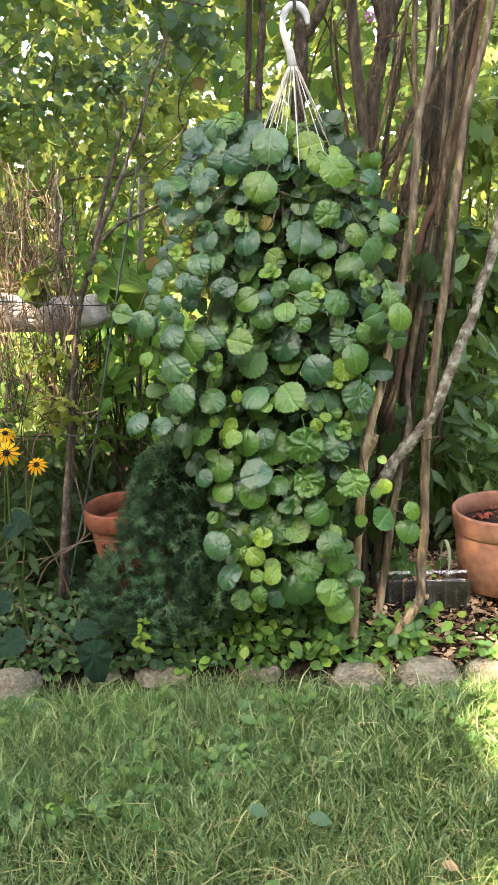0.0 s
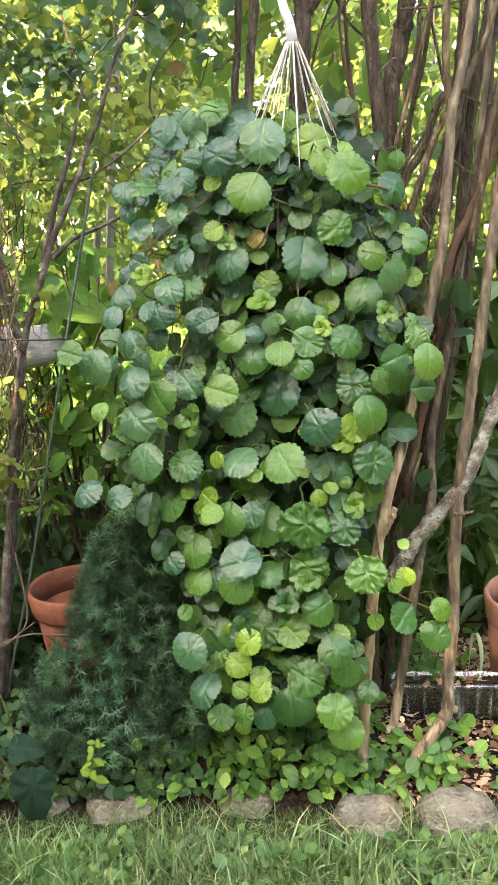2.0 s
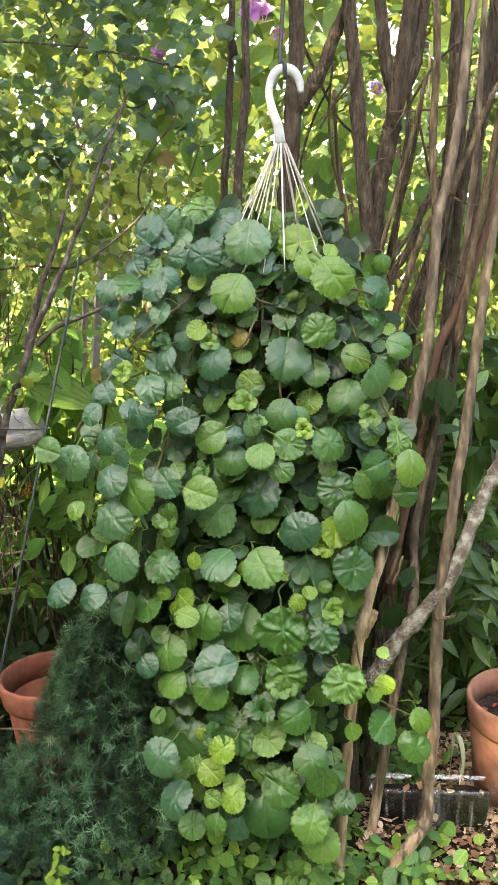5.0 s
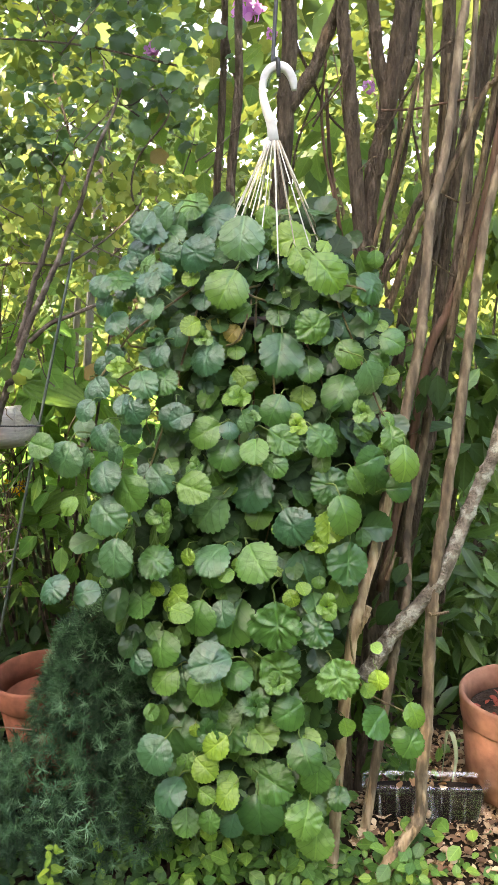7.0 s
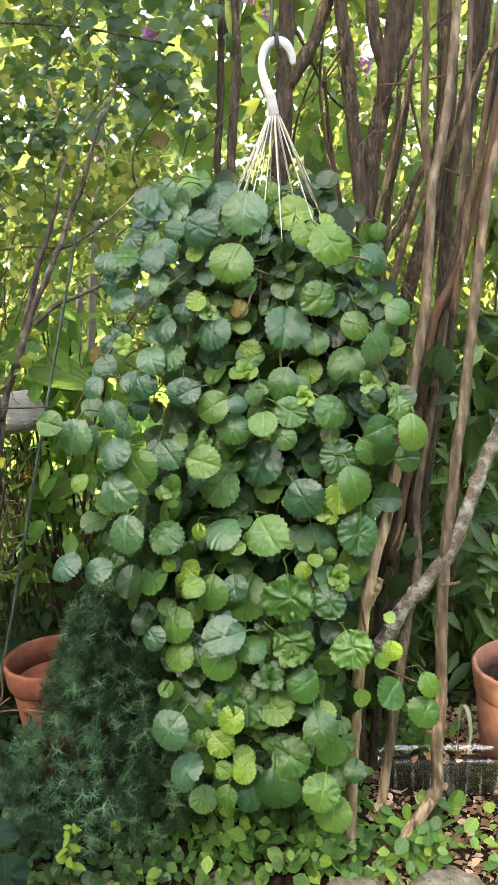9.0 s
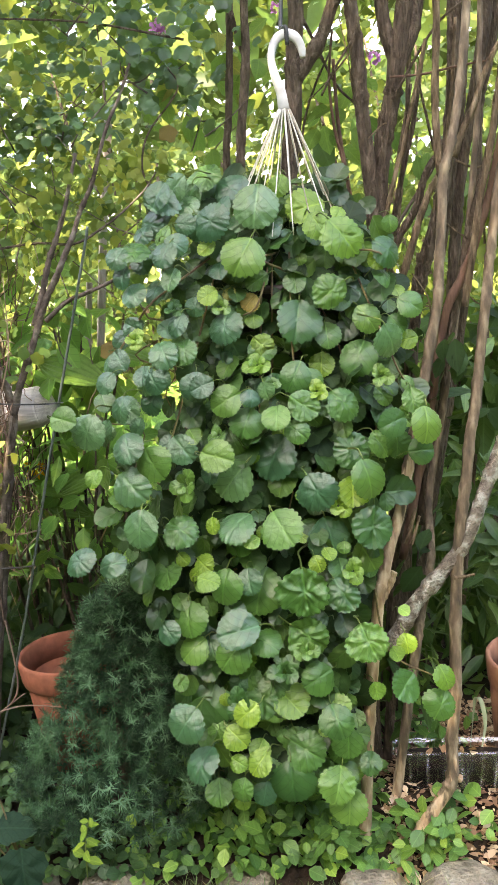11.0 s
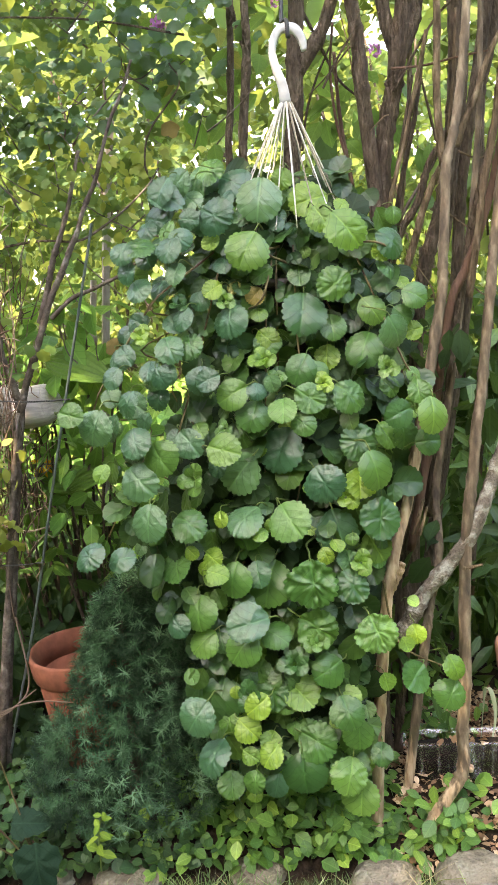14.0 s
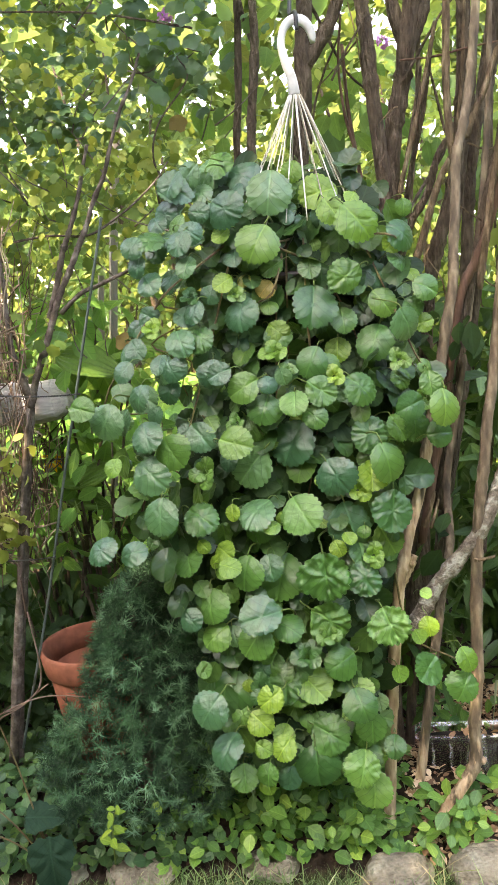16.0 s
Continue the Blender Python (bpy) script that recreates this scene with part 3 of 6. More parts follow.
for at, sx, sy, sz, seed, lab in (
        ((-0.64, -0.165, -0.004), 0.062, 0.05, 0.046, 1.0, "rounded tan field stone at the lawn edge"),
        ((-0.455, -0.13, -0.006), 0.045, 0.04, 0.035, 2.3, "low tan field stone half hidden by leaves"),
        ((-0.325, -0.145, -0.004), 0.058, 0.045, 0.032, 3.1, "low rounded field stone sunk in clover"),
        ((-0.125, -0.14, -0.008), 0.05, 0.04, 0.032, 4.7, "mossy field stone sunk in the lawn edge"),
        ((0.068, -0.18, -0.003), 0.055, 0.045, 0.037, 5.2, "rounded pale field stone at the lawn edge"),
        ((0.21, -0.18, -0.002), 0.062, 0.05, 0.042, 6.4, "large rounded tan field stone at the lawn edge"),
        ((0.325, -0.165, -0.012), 0.05, 0.045, 0.036, 7.9, "grey field stone at the end of the edging")):
    tagged(edging_stone(at, sx, sy, sz, seed), lab, "stone", "edging stones")

# ground cover and litter in the bed
g = np.random.default_rng(5)
N = 9000
x, y = g.uniform(-1.2, 1.1, N), -0.15 + np.abs(g.normal(size=N)) * 0.16
keep = (x < 0.22) | (g.random(N) < 0.32)
x, y = x[keep], y[keep]
N = len(x)
free = np.array([not (abs(a - 0.21) < 0.11 and abs(b + 0.03) < 0.06) and math.hypot(a - 0.387, b - 0.02) > 0.11 and math.hypot(a + 0.4, b - 0.03) > 0.09 for a, b in zip(x, y)])
x, y = x[free], y[free]
N = len(x)
hgt = 0.008 + (0.045 + 0.05 * np.exp(-((x + 0.0) / 0.2) ** 2)) * g.random(N) * np.clip((np.array([noise.noise((a * 6, b * 6, 4)) for a, b in zip(x, y)]) + 0.7), 0.15, 1.2)
pl = np.array([(a, b, ground_z(a, b) + h) for a, b, h in zip(x, y, hgt)])
# to the left: smaller, rounder leaves, with the bed's shade in their colour
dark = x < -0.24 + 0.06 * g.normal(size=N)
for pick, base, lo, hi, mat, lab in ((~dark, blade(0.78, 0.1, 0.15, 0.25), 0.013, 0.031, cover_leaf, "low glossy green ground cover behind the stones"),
                                     (dark, blade(0.9, 0.08, 0.1, 0.1), 0.011, 0.024, shade_cover, "small-leaved ground cover round the spruce, darkened for shade")):
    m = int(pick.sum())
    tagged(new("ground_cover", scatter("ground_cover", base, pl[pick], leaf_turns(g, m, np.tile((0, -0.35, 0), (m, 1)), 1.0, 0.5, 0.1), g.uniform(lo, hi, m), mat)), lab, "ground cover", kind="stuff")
N = 9000
x, y = g.uniform(0.1, 0.75, N), g.uniform(-0.15, 0.2, N)
pl = np.array([(a, b, ground_z(a, b) + 0.006 + 0.008 * g.random()) for a, b in zip(x, y)])
tagged(new("leaf_litter", scatter("leaf_litter", OVATE, pl, leaf_turns(g, N, np.zeros((N, 3)), 1.2, 0.4, 0), 0.005 + 0.015 * g.random(N) ** 2.0, litter)),
       "dry brown fallen leaves and bark chips on soil", "leaf litter", kind="stuff")

# ---- hanging plant ----
plant = thing("hanging_plant", (0, 0, 1.26), "lush trailing scallop-leaved plant in a hanging basket with white hook", "hanging plant")


def front_y(z):
    return float(np.interp(z, [0.122, 0.393, 0.724, 0.858, 0.968, 1.032, 1.084], [-0.21, -0.2, -0.15, -0.105, -0.098, -0.053, 0.0]))


def leaf_blade(seed, pucker, teeth=20, sub=4, rings=(0.16, 0.32, 0.48, 0.62, 0.75, 0.86, 0.94, 1.0)):
    """A rounded leaf blade one unit long, with a wedge base, a crenate edge, a sunken midrib and quilting between the side veins: verts, faces."""
    q = np.random.default_rng(seed)
    seg = teeth * sub
    ph, cup, wave = q.uniform(0, 6.28), q.uniform(-0.05, 0.5), q.uniform(0.01, 0.045)
    asp, fold, skew, curl = q.uniform(0.92, 1.12), q.uniform(-0.06, 0.3), q.uniform(-0.06, 0.06), q.uniform(-0.1, 0.35)
    depth, lop = q.uniform(0.045, 0.068), q.uniform(-0.05, 0.05)
    pts, faces = [(0, 0.5)], []
    for r in rings:
        for k in range(seg):
            a = 2 * math.pi * k / seg
            y = 0.5 - 0.5 * math.cos(a)
            wedge = min(1.0, (y + 0.02) / 0.26) ** 0.22
            lobe = math.sqrt(abs(math.sin(math.pi * k / sub)))
            tooth = 1 + (lobe * depth * 1.5 - depth) * (r == 1.0) * min(1.0, y / 0.15)
            wide = 1 + lop * math.sin(2 * a + ph)
            x = 0.5 * math.sin(a) * asp * wedge * wide
            pts.append((r * tooth * x + skew * math.sin(math.pi * y) * r, 0.5 + r * tooth * (y - 0.5)))
    verts = []
    for x, y in pts:
        d2 = x * x + (y - 0.5) ** 2
        ang = math.atan2(x, y + 0.12)
        s = (y - 0.8 * abs(x) ** 0.85) * 4.2
        z = -cup * d2 + fold * abs(x) * 0.6 - curl * max(0, y - 0.45) ** 2 + wave * math.sin(3 * ang + ph) * 4 * d2
        quilt = (0.5 - 0.5 * math.cos((s + 0.5 * noise.noise((x * 3 + seed, y * 3, 7.5))) * 6.283)) ** 0.6 * (0.6 + 0.8 * noise.noise((x * 4, y * 4 + seed, 3.5)))
        z += pucker * quilt * min(1, abs(x) * 6) * (0.2 if d2 < 0.16 else 0.12)
        z += pucker * 0.55 * noise.noise((x * 5 + seed, y * 5, 0.5)) + pucker * 0.8 * noise.noise((x * 12 + seed, y * 12, 2.5))
        z -= (0.015 + 0.1 * pucker) * math.exp(-(x / 0.035) ** 2)
        verts.append((x, y, z))
    for k in range(seg):
        faces.append((0, 1 + (k + 1) % seg, 1 + k))
        for i in range(len(rings) - 1):
            o = 1 + i * seg
            faces.append((o + k, o + (k + 1) % seg, o + seg + (k + 1) % seg, o + seg + k))
    return verts, faces


def scalloped_leaf(name, seed, pucker, mat, stalk=0.75):
    """A crenate leaf with its stalk, which meets the blade at the origin."""
    q = np.random.default_rng(seed + 100)
    verts, faces = leaf_blade(seed, pucker, 20 + seed % 5)
    uv = [(v[0], v[1]) for v in verts]
    sv, sf = tube([(0, 0.03, -0.012), (0, -0.14, -0.07), (q.uniform(-0.08, 0.08), -0.28, -0.36), (q.uniform(-0.15, 0.15), -0.34, -0.3 - stalk)], 0.017, 0.024, 6, steps=3)
    uv += [(0, 0.5)] * len(sv)
    blade_faces = len(faces)
    verts, faces = join([(verts, faces), (sv, sf)])
    me = mesh_of(name, verts, faces, mat, uv=uv)
    me.materials.append(petiole)
    for p in me.polygons[blade_faces:]:
        p.material_index = 1
    return me


LEAVES = [scalloped_leaf("leaf", s, 0.012 + 0.012 * (s % 4), ivy_leaf) for s in range(1, 17)]
PUCKERED = [scalloped_leaf("leaf", s, 0.12, ivy_leaf_lightened) for s in (21, 22, 23)]
YOUNG = [scalloped_leaf("leaf", s, 0.035, ivy_leaf_young) for s in (31, 32, 33)]
SKY_BLUE = [scalloped_leaf("leaf", s, 0.025, ivy_leaf_sky_blue) for s in (51, 52, 53, 54, 55)]
LIGHTENED = [scalloped_leaf("leaf", s, 0.014 + 0.014 * (s % 3), ivy_leaf_lightened) for s in range(61, 70)]
YELLOW = [scalloped_leaf("leaf", s, 0.03, ivy_leaf_yellow) for s in (41, 42)]
lg = np.random.default_rng(3)


def rosette_mesh(name, seed, mat):
    """Six small leaves round a shoot tip, one unit across."""
    q = np.random.default_rng(seed)
    bv, bf = leaf_blade(seed + 60, 0.06, 10, 3, (0.45, 1.0))
    bv = np.array(bv)
    vs, fs, uvs = [], [], []
    for k in range(7):
        a, lift = k * 2.4, 0.25 + 0.11 * k
        d = np.array((math.cos(a), math.sin(a), lift))
        r = frames(np.array((-math.cos(a) * lift, -math.sin(a) * lift, 1.0)), d)
        o = len(vs)
        vs += [tuple(v) for v in (bv @ r.T) * (0.5 - 0.045 * k + q.uniform(-0.03, 0.03)) + d * 0.03]
        fs += [tuple(o + i for i in f) for f in bf]
        uvs += [tuple(v) for v in bv[:, :2]]
    return mesh_of(name, vs, fs, mat, uv=uvs)


def add_leaf(x, z, size, kinds=LEAVES, y=None):
    up = np.interp(z, [0.3, 0.7], [0.68, 0.42])
    y = front_y(z) + lg.uniform(-0.02, 0.035) if y is None else y
    if kinds is LEAVES and lg.random() < np.interp(x, [-0.25, 0.1], [0.75, 0.12]) * np.interp(z, [0.4, 0.6], [0.4, 1.0]):
        # more often towards the left, where the painted sky sheen belongs
        kinds = SKY_BLUE
    elif kinds is LEAVES and lg.random() < np.interp(z, [0.3, 0.7], [0.85, 0.05]):
        # chosen by height: the lower leaves get their brightness from colour
        kinds = LIGHTENED
    out = np.array((x * 1.6, -0.75, 0.0))
    nrm = unit(unit(out) + np.array((0, 0, up)) + lg.normal(size=3) * 0.2)
    ang = lg.normal(0, 0.75)
    tip = np.array((math.sin(ang), -0.25, -math.cos(ang)))
    size *= 1.1
    r = frames(nrm, tip)
    c = np.array((x, y, z)) - r @ np.array((0, 0.5, 0)) * size
    m = Matrix([[*(r[i] * size), c[i]] for i in range(3)] + [[0, 0, 0, 1]])
    part("leaf", kinds[int(lg.integers(len(kinds)))], plant, m=Matrix.Translation((0, 0, -1.26)) @ m)


def trail(leaves, kinds=LEAVES, top=None):
    """A stem that trails from the basket past its leaves, which sit to both sides of it."""
    for x, z, s in leaves:
        add_leaf(x, z, s, kinds)
    low = sorted(leaves, key=lambda v: -v[1])
    top = top or (low[0][0] * 0.5, -0.05, 0.95)
    pts = [top, (low[0][0] * 0.9, -0.11, min(0.94, low[0][1] + 0.02))]
    pts += [(x + 0.012, front_y(z) + 0.075, z) for x, z, s in low if z < pts[-1][2] - 0.02][::2]
    if len(pts) > 2 and kinds is LEAVES:
        part("stem", mesh_of("stem", *tube(local(plant, pts), 0.0017, 0.0011, 6, 0.1, 4, len(leaves)), ivy_stem), plant, "brown trailing stem")


trail([(-0.048, 1.016, 0.059), (-0.070, 0.948, 0.053), (0.001, 0.908, 0.032), (0.001, 0.857, 0.060), (0.042, 0.834, 0.039), (0.084, 0.801, 0.052), (0.059, 0.741, 0.046), (0.067, 0.674, 0.048), (0.014, 0.627, 0.049), (0.033, 0.549, 0.062)])
trail([(-0.112, 0.997, 0.047), (-0.179, 1.032, 0.051), (-0.143, 1.034, 0.040), (-0.118, 1.067, 0.049), (-0.077, 1.050, 0.041), (-0.219, 0.963, 0.043), (-0.181, 0.983, 0.030), (-0.211, 0.989, 0.031), (-0.238, 0.929, 0.031), (-0.177, 0.956, 0.035)])
trail([(0.048, 0.892, 0.047), (0.093, 0.891, 0.043), (0.099, 0.853, 0.040), (0.126, 0.823, 0.043), (0.130, 0.944, 0.043), (0.125, 0.910, 0.032), (0.158, 0.869, 0.035), (0.140, 0.843, 0.028), (0.121, 0.716, 0.039), (0.085, 0.642, 0.051), (0.089, 0.571, 0.055)])
trail([(0.166, 0.711, 0.047), (0.150, 0.742, 0.032), (0.132, 0.678, 0.039), (0.163, 0.669, 0.034), (0.153, 0.760, 0.023)])
trail([(-0.101, 0.855, 0.048), (-0.060, 0.858, 0.022), (-0.052, 0.817, 0.038), (-0.060, 0.797, 0.031), (-0.103, 0.755, 0.043), (-0.069, 0.757, 0.024), (-0.048, 0.765, 0.023), (-0.035, 0.731, 0.036), (-0.077, 0.724, 0.042), (-0.102, 0.641, 0.059), (-0.099, 0.586, 0.049)])
trail([(-0.008, 0.782, 0.043), (0.003, 0.742, 0.043), (0.029, 0.741, 0.032), (-0.009, 0.709, 0.034), (-0.042, 0.669, 0.062), (-0.036, 0.582, 0.054), (-0.072, 0.484, 0.064), (-0.103, 0.444, 0.056), (-0.116, 0.405, 0.048)])
trail([(-0.234, 0.860, 0.030), (-0.180, 0.854, 0.033), (-0.158, 0.824, 0.038), (-0.251, 0.816, 0.033), (-0.218, 0.794, 0.030), (-0.193, 0.787, 0.028), (-0.135, 0.777, 0.033), (-0.208, 0.754, 0.033), (-0.247, 0.753, 0.035), (-0.169, 0.689, 0.043), (-0.121, 0.683, 0.046)])
trail([(-0.209, 0.675, 0.047), (-0.242, 0.646, 0.054), (-0.231, 0.590, 0.049), (-0.176, 0.581, 0.047), (-0.203, 0.513, 0.048), (-0.176, 0.449, 0.048), (-0.172, 0.406, 0.041), (-0.186, 0.312, 0.048), (-0.155, 0.315, 0.058), (-0.166, 0.255, 0.050), (-0.147, 0.190, 0.037)])
trail([(-0.299, 0.722, 0.047), (-0.329, 0.743, 0.036), (-0.277, 0.717, 0.036), (-0.242, 0.700, 0.043), (-0.277, 0.538, 0.038), (-0.318, 0.549, 0.039), (-0.236, 0.567, 0.036)])
trail([(-0.086, 0.504, 0.036), (-0.122, 0.499, 0.047), (0.044, 0.483, 0.047), (-0.068, 0.418, 0.040), (-0.079, 0.323, 0.048), (-0.019, 0.254, 0.052), (-0.040, 0.205, 0.045), (0.024, 0.211, 0.049), (0.039, 0.167, 0.049), (0.004, 0.362, 0.044), (-0.039, 0.384, 0.044)])
trail([(-0.105, 0.182, 0.027), (-0.111, 0.213, 0.031), (0.027, 0.314, 0.039), (0.042, 0.258, 0.040), (-0.081, 0.198, 0.032), (-0.058, 0.318, 0.040)])
trail([(0.126, 0.338, 0.044), (0.172, 0.319, 0.040)], top=(0.09, -0.14, 0.48))
trail([(0.001, 0.366, 0.046), (0.026, 0.311, 0.045), (-0.077, 0.330, 0.050), (-0.043, 0.331, 0.039), (0.024, 0.206, 0.057), (-0.041, 0.214, 0.054), (-0.098, 0.437, 0.046), (0.071, 0.228, 0.032)], list(LEAVES))
trail([(-0.010, 0.493, 0.062), (-0.007, 0.421, 0.056), (0.073, 0.422, 0.05)], PUCKERED)
trail([(0.023, 1.012, 0.052), (0.037, 0.984, 0.039), (0.068, 0.966, 0.056), (-0.038, 0.326, 0.048), (-0.133, 0.582, 0.023), (-0.141, 0.515, 0.030), (0.064, 0.620, 0.041)], YOUNG)
trail([(0.114, 0.931, 0.025), (0.157, 0.819, 0.027), (0.112, 0.396, 0.020), (0.179, 0.358, 0.033), (-0.117, 0.272, 0.037), (-0.086, 0.251, 0.035), (-0.120, 0.963, 0.027), (-0.288, 0.663, 0.026), (-0.122, 0.897, 0.028), (0.076, 0.636, 0.023)], YOUNG)
trail([(-0.064, 0.884, 0.025), (-0.092, 0.898, 0.019)], YELLOW)

trail([(-0.126, 1.062, 0.047), (-0.162, 1.049, 0.041), (-0.199, 1.000, 0.038), (-0.215, 0.950, 0.036), (-0.125, 0.994, 0.044), (-0.149, 0.996, 0.029), (-0.186, 1.038, 0.042), (-0.085, 1.048, 0.041), (-0.097, 1.018, 0.032), (-0.225, 0.905, 0.035), (-0.198, 0.903, 0.029), (-0.170, 0.923, 0.031), (-0.196, 0.966, 0.030), (-0.160, 0.969, 0.031), (-0.141, 0.883, 0.026), (-0.180, 1.010, 0.029), (-0.145, 1.024, 0.032)], SKY_BLUE)
trail([(-0.234, 0.855, 0.036), (-0.261, 0.814, 0.038), (-0.215, 0.786, 0.039), (-0.144, 0.776, 0.038), (-0.247, 0.746, 0.043), (-0.211, 0.756, 0.036), (-0.199, 0.785, 0.031), (-0.243, 0.956, 0.031), (-0.166, 0.861, 0.033), (-0.186, 0.823, 0.041), (-0.269, 0.788, 0.031)], SKY_BLUE)
trail([(-0.149, 0.528, 0.031), (-0.177, 0.537, 0.020), (-0.155, 0.491, 0.019), (-0.164, 0.511, 0.018), (-0.078, 0.566, 0.022), (-0.063, 0.567, 0.019), (-0.008, 0.553, 0.018), (-0.086, 0.260, 0.029), (-0.116, 0.285, 0.036), (-0.099, 0.325, 0.036), (-0.130, 0.326, 0.018), (-0.084, 0.235, 0.025), (0.011, 0.270, 0.019), (0.125, 0.455, 0.016), (0.082, 0.345, 0.023), (0.130, 0.400, 0.027), (-0.115, 0.249, 0.025), (0.026, 0.536, 0.020), (0.011, 0.524, 0.023), (-0.077, 0.182, 0.025), (-0.114, 0.179, 0.025)], YOUNG)

ROSETTES = [rosette_mesh("rosette", k, m) for k, m in ((1, ivy_leaf_young), (2, ivy_leaf), (3, ivy_leaf))]
for k, (x, z, size) in enumerate([(-0.058, 0.798, 0.039), (-0.041, 0.771, 0.028), (-0.167, 0.642, 0.046), (0.043, 0.602, 0.036), (0.112, 0.774, 0.035), (0.144, 0.717, 0.039), (0.001, 0.615, 0.031), (-0.170, 0.881, 0.032), (-0.107, 0.881, 0.032), (-0.228, 0.842, 0.031), (-0.044, 0.375, 0.048), (-0.011, 0.405, 0.037), (0.058, 0.511, 0.035), (-0.110, 0.329, 0.045), (-0.117, 0.707, 0.031), (0.022, 0.759, 0.031)]):
    r = frames((x * 1.2 + lg.normal() * 0.25, -0.85, 0.5 + lg.normal() * 0.2), lg.normal(size=3))
    c = (x, front_y(z) + 0.005, z - 1.26)
    part("rosette", ROSETTES[k % 3], plant, "rosette of small bright leaves at a shoot tip", m=Matrix([[*(r[i] * size * 1.1), c[i]] for i in range(3)] + [[0, 0, 0, 1]]))

# the inner mass: outline of the plant by height
Z_EDGE = [0.198, 0.263, 0.361, 0.448, 0.536, 0.625, 0.713, 0.802, 0.892, 0.979, 1.043, 1.074]
LEFT = [-0.123, -0.167, -0.2, -0.211, -0.267, -0.289, -0.3, -0.267, -0.259, -0.227, -0.172, -0.098]
RIGHT = [0.052, 0.058, 0.058, 0.075, 0.097, 0.12, 0.153, 0.174, 0.173, 0.146, 0.101, 0.027]
g = np.random.default_rng(17)
small = []
while len(small) < 120:
    z = g.uniform(0.2, 1.07)
    x = g.uniform(np.interp(z, Z_EDGE, LEFT), np.interp(z, Z_EDGE, RIGHT))
    small.append((x, z))
small += [(g.uniform(-0.12, 0.1), g.uniform(0.87, 1.03)) for _ in range(20)]
for x, z in small:
    add_leaf(x, z, g.uniform(0.016, 0.04), (SKY_BLUE if x < -0.1 and g.random() < 0.6 else LEAVES) if g.random() < 0.85 else YOUNG, y=front_y(z) + g.uniform(0.012, 0.07))
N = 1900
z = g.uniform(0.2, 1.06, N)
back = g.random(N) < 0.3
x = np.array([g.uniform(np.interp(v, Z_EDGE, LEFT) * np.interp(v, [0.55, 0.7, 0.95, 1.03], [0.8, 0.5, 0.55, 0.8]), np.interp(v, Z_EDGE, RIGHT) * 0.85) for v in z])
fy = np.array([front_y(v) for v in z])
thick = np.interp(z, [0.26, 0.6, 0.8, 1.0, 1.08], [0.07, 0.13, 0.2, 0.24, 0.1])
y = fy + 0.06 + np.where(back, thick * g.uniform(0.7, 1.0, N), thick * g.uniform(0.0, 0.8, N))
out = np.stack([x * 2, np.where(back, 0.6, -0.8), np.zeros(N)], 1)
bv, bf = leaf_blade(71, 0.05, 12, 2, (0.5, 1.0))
part("foliage", scatter("foliage", (bv, bf), np.stack([x, y, z - 1.26], 1), leaf_turns(g, N, out, 0.4, 0.3, 0.7), g.uniform(0.03, 0.055, N), ivy_fill_shade),
     plant, "inner leaves of the plant, coloured dark for shade", kind="stuff")

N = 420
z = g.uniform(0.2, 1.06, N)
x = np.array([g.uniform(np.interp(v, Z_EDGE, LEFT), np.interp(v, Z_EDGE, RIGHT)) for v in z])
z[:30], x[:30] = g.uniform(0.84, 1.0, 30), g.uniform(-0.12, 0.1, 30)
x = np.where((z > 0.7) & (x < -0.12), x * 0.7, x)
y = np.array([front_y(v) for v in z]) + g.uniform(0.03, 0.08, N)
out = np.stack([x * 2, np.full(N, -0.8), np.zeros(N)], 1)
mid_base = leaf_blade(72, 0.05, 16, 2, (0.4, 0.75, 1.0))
part("foliage", scatter("foliage", mid_base, np.stack([x, y, z - 1.26], 1), leaf_turns(g, N, out, 0.4, 0.35, 0.7), g.uniform(0.024, 0.052, N), ivy_mid_shade),
     plant, "smaller leaves between the large ones, darkened for shade", kind="stuff")

# basket, hook and strands
bowl = lathe([(0.001, -0.11), (0.07, -0.11), (0.078, -0.1), (0.094, 0.0), (0.1, 0.0), (0.1, -0.01), (0.096, -0.012), (0.09, -0.005), (0.074, -0.095), (0.001, -0.1)], 40)
part("basket", mesh_of("basket", *bowl, brown_plastic), plant, "brown plastic hanging basket", m=Matrix.Translation((-0.027, 0.045, 0.905 - 1.26)))
hook_line = [(0.031, 0, 1.221), (0.0285, 0, 1.237), (0.0185, 0, 1.251), (0.002, 0, 1.253), (-0.0095, 0, 1.243), (-0.0145, 0, 1.223), (-0.0105, 0, 1.2), (-0.003, 0, 1.177), (0.0, 0, 1.153)]
hk = spline(local(plant, hook_line), 6)
hv, hf = [], []
for i, c in enumerate(hk):
    u = i / (len(hk) - 1)
    d = unit(hk[min(i + 1, len(hk) - 1)] - hk[max(i - 1, 0)])
    side = np.array((0, 1.0, 0))
    across = np.cross(d, side)
    wide = np.interp(u, [0, 0.08, 0.3, 0.6, 0.85, 1], [0.0036, 0.0056, 0.007, 0.0052, 0.0068, 0.0082])
    for sx, sy in ((-1, -0.6), (-0.6, -1), (0.6, -1), (1, -0.6), (1, 0.6), (0.6, 1), (-0.6, 1), (-1, 0.6)):
        hv.append(c + across * sx * wide + side * sy * 0.0045)
for i in range(len(hk) - 1):
    for k in range(8):
        hf.append((i * 8 + k, i * 8 + (k + 1) % 8, (i + 1) * 8 + (k + 1) % 8, (i + 1) * 8 + k))
hf += [tuple(range(7, -1, -1)), tuple(range((len(hk) - 1) * 8, len(hk) * 8))]
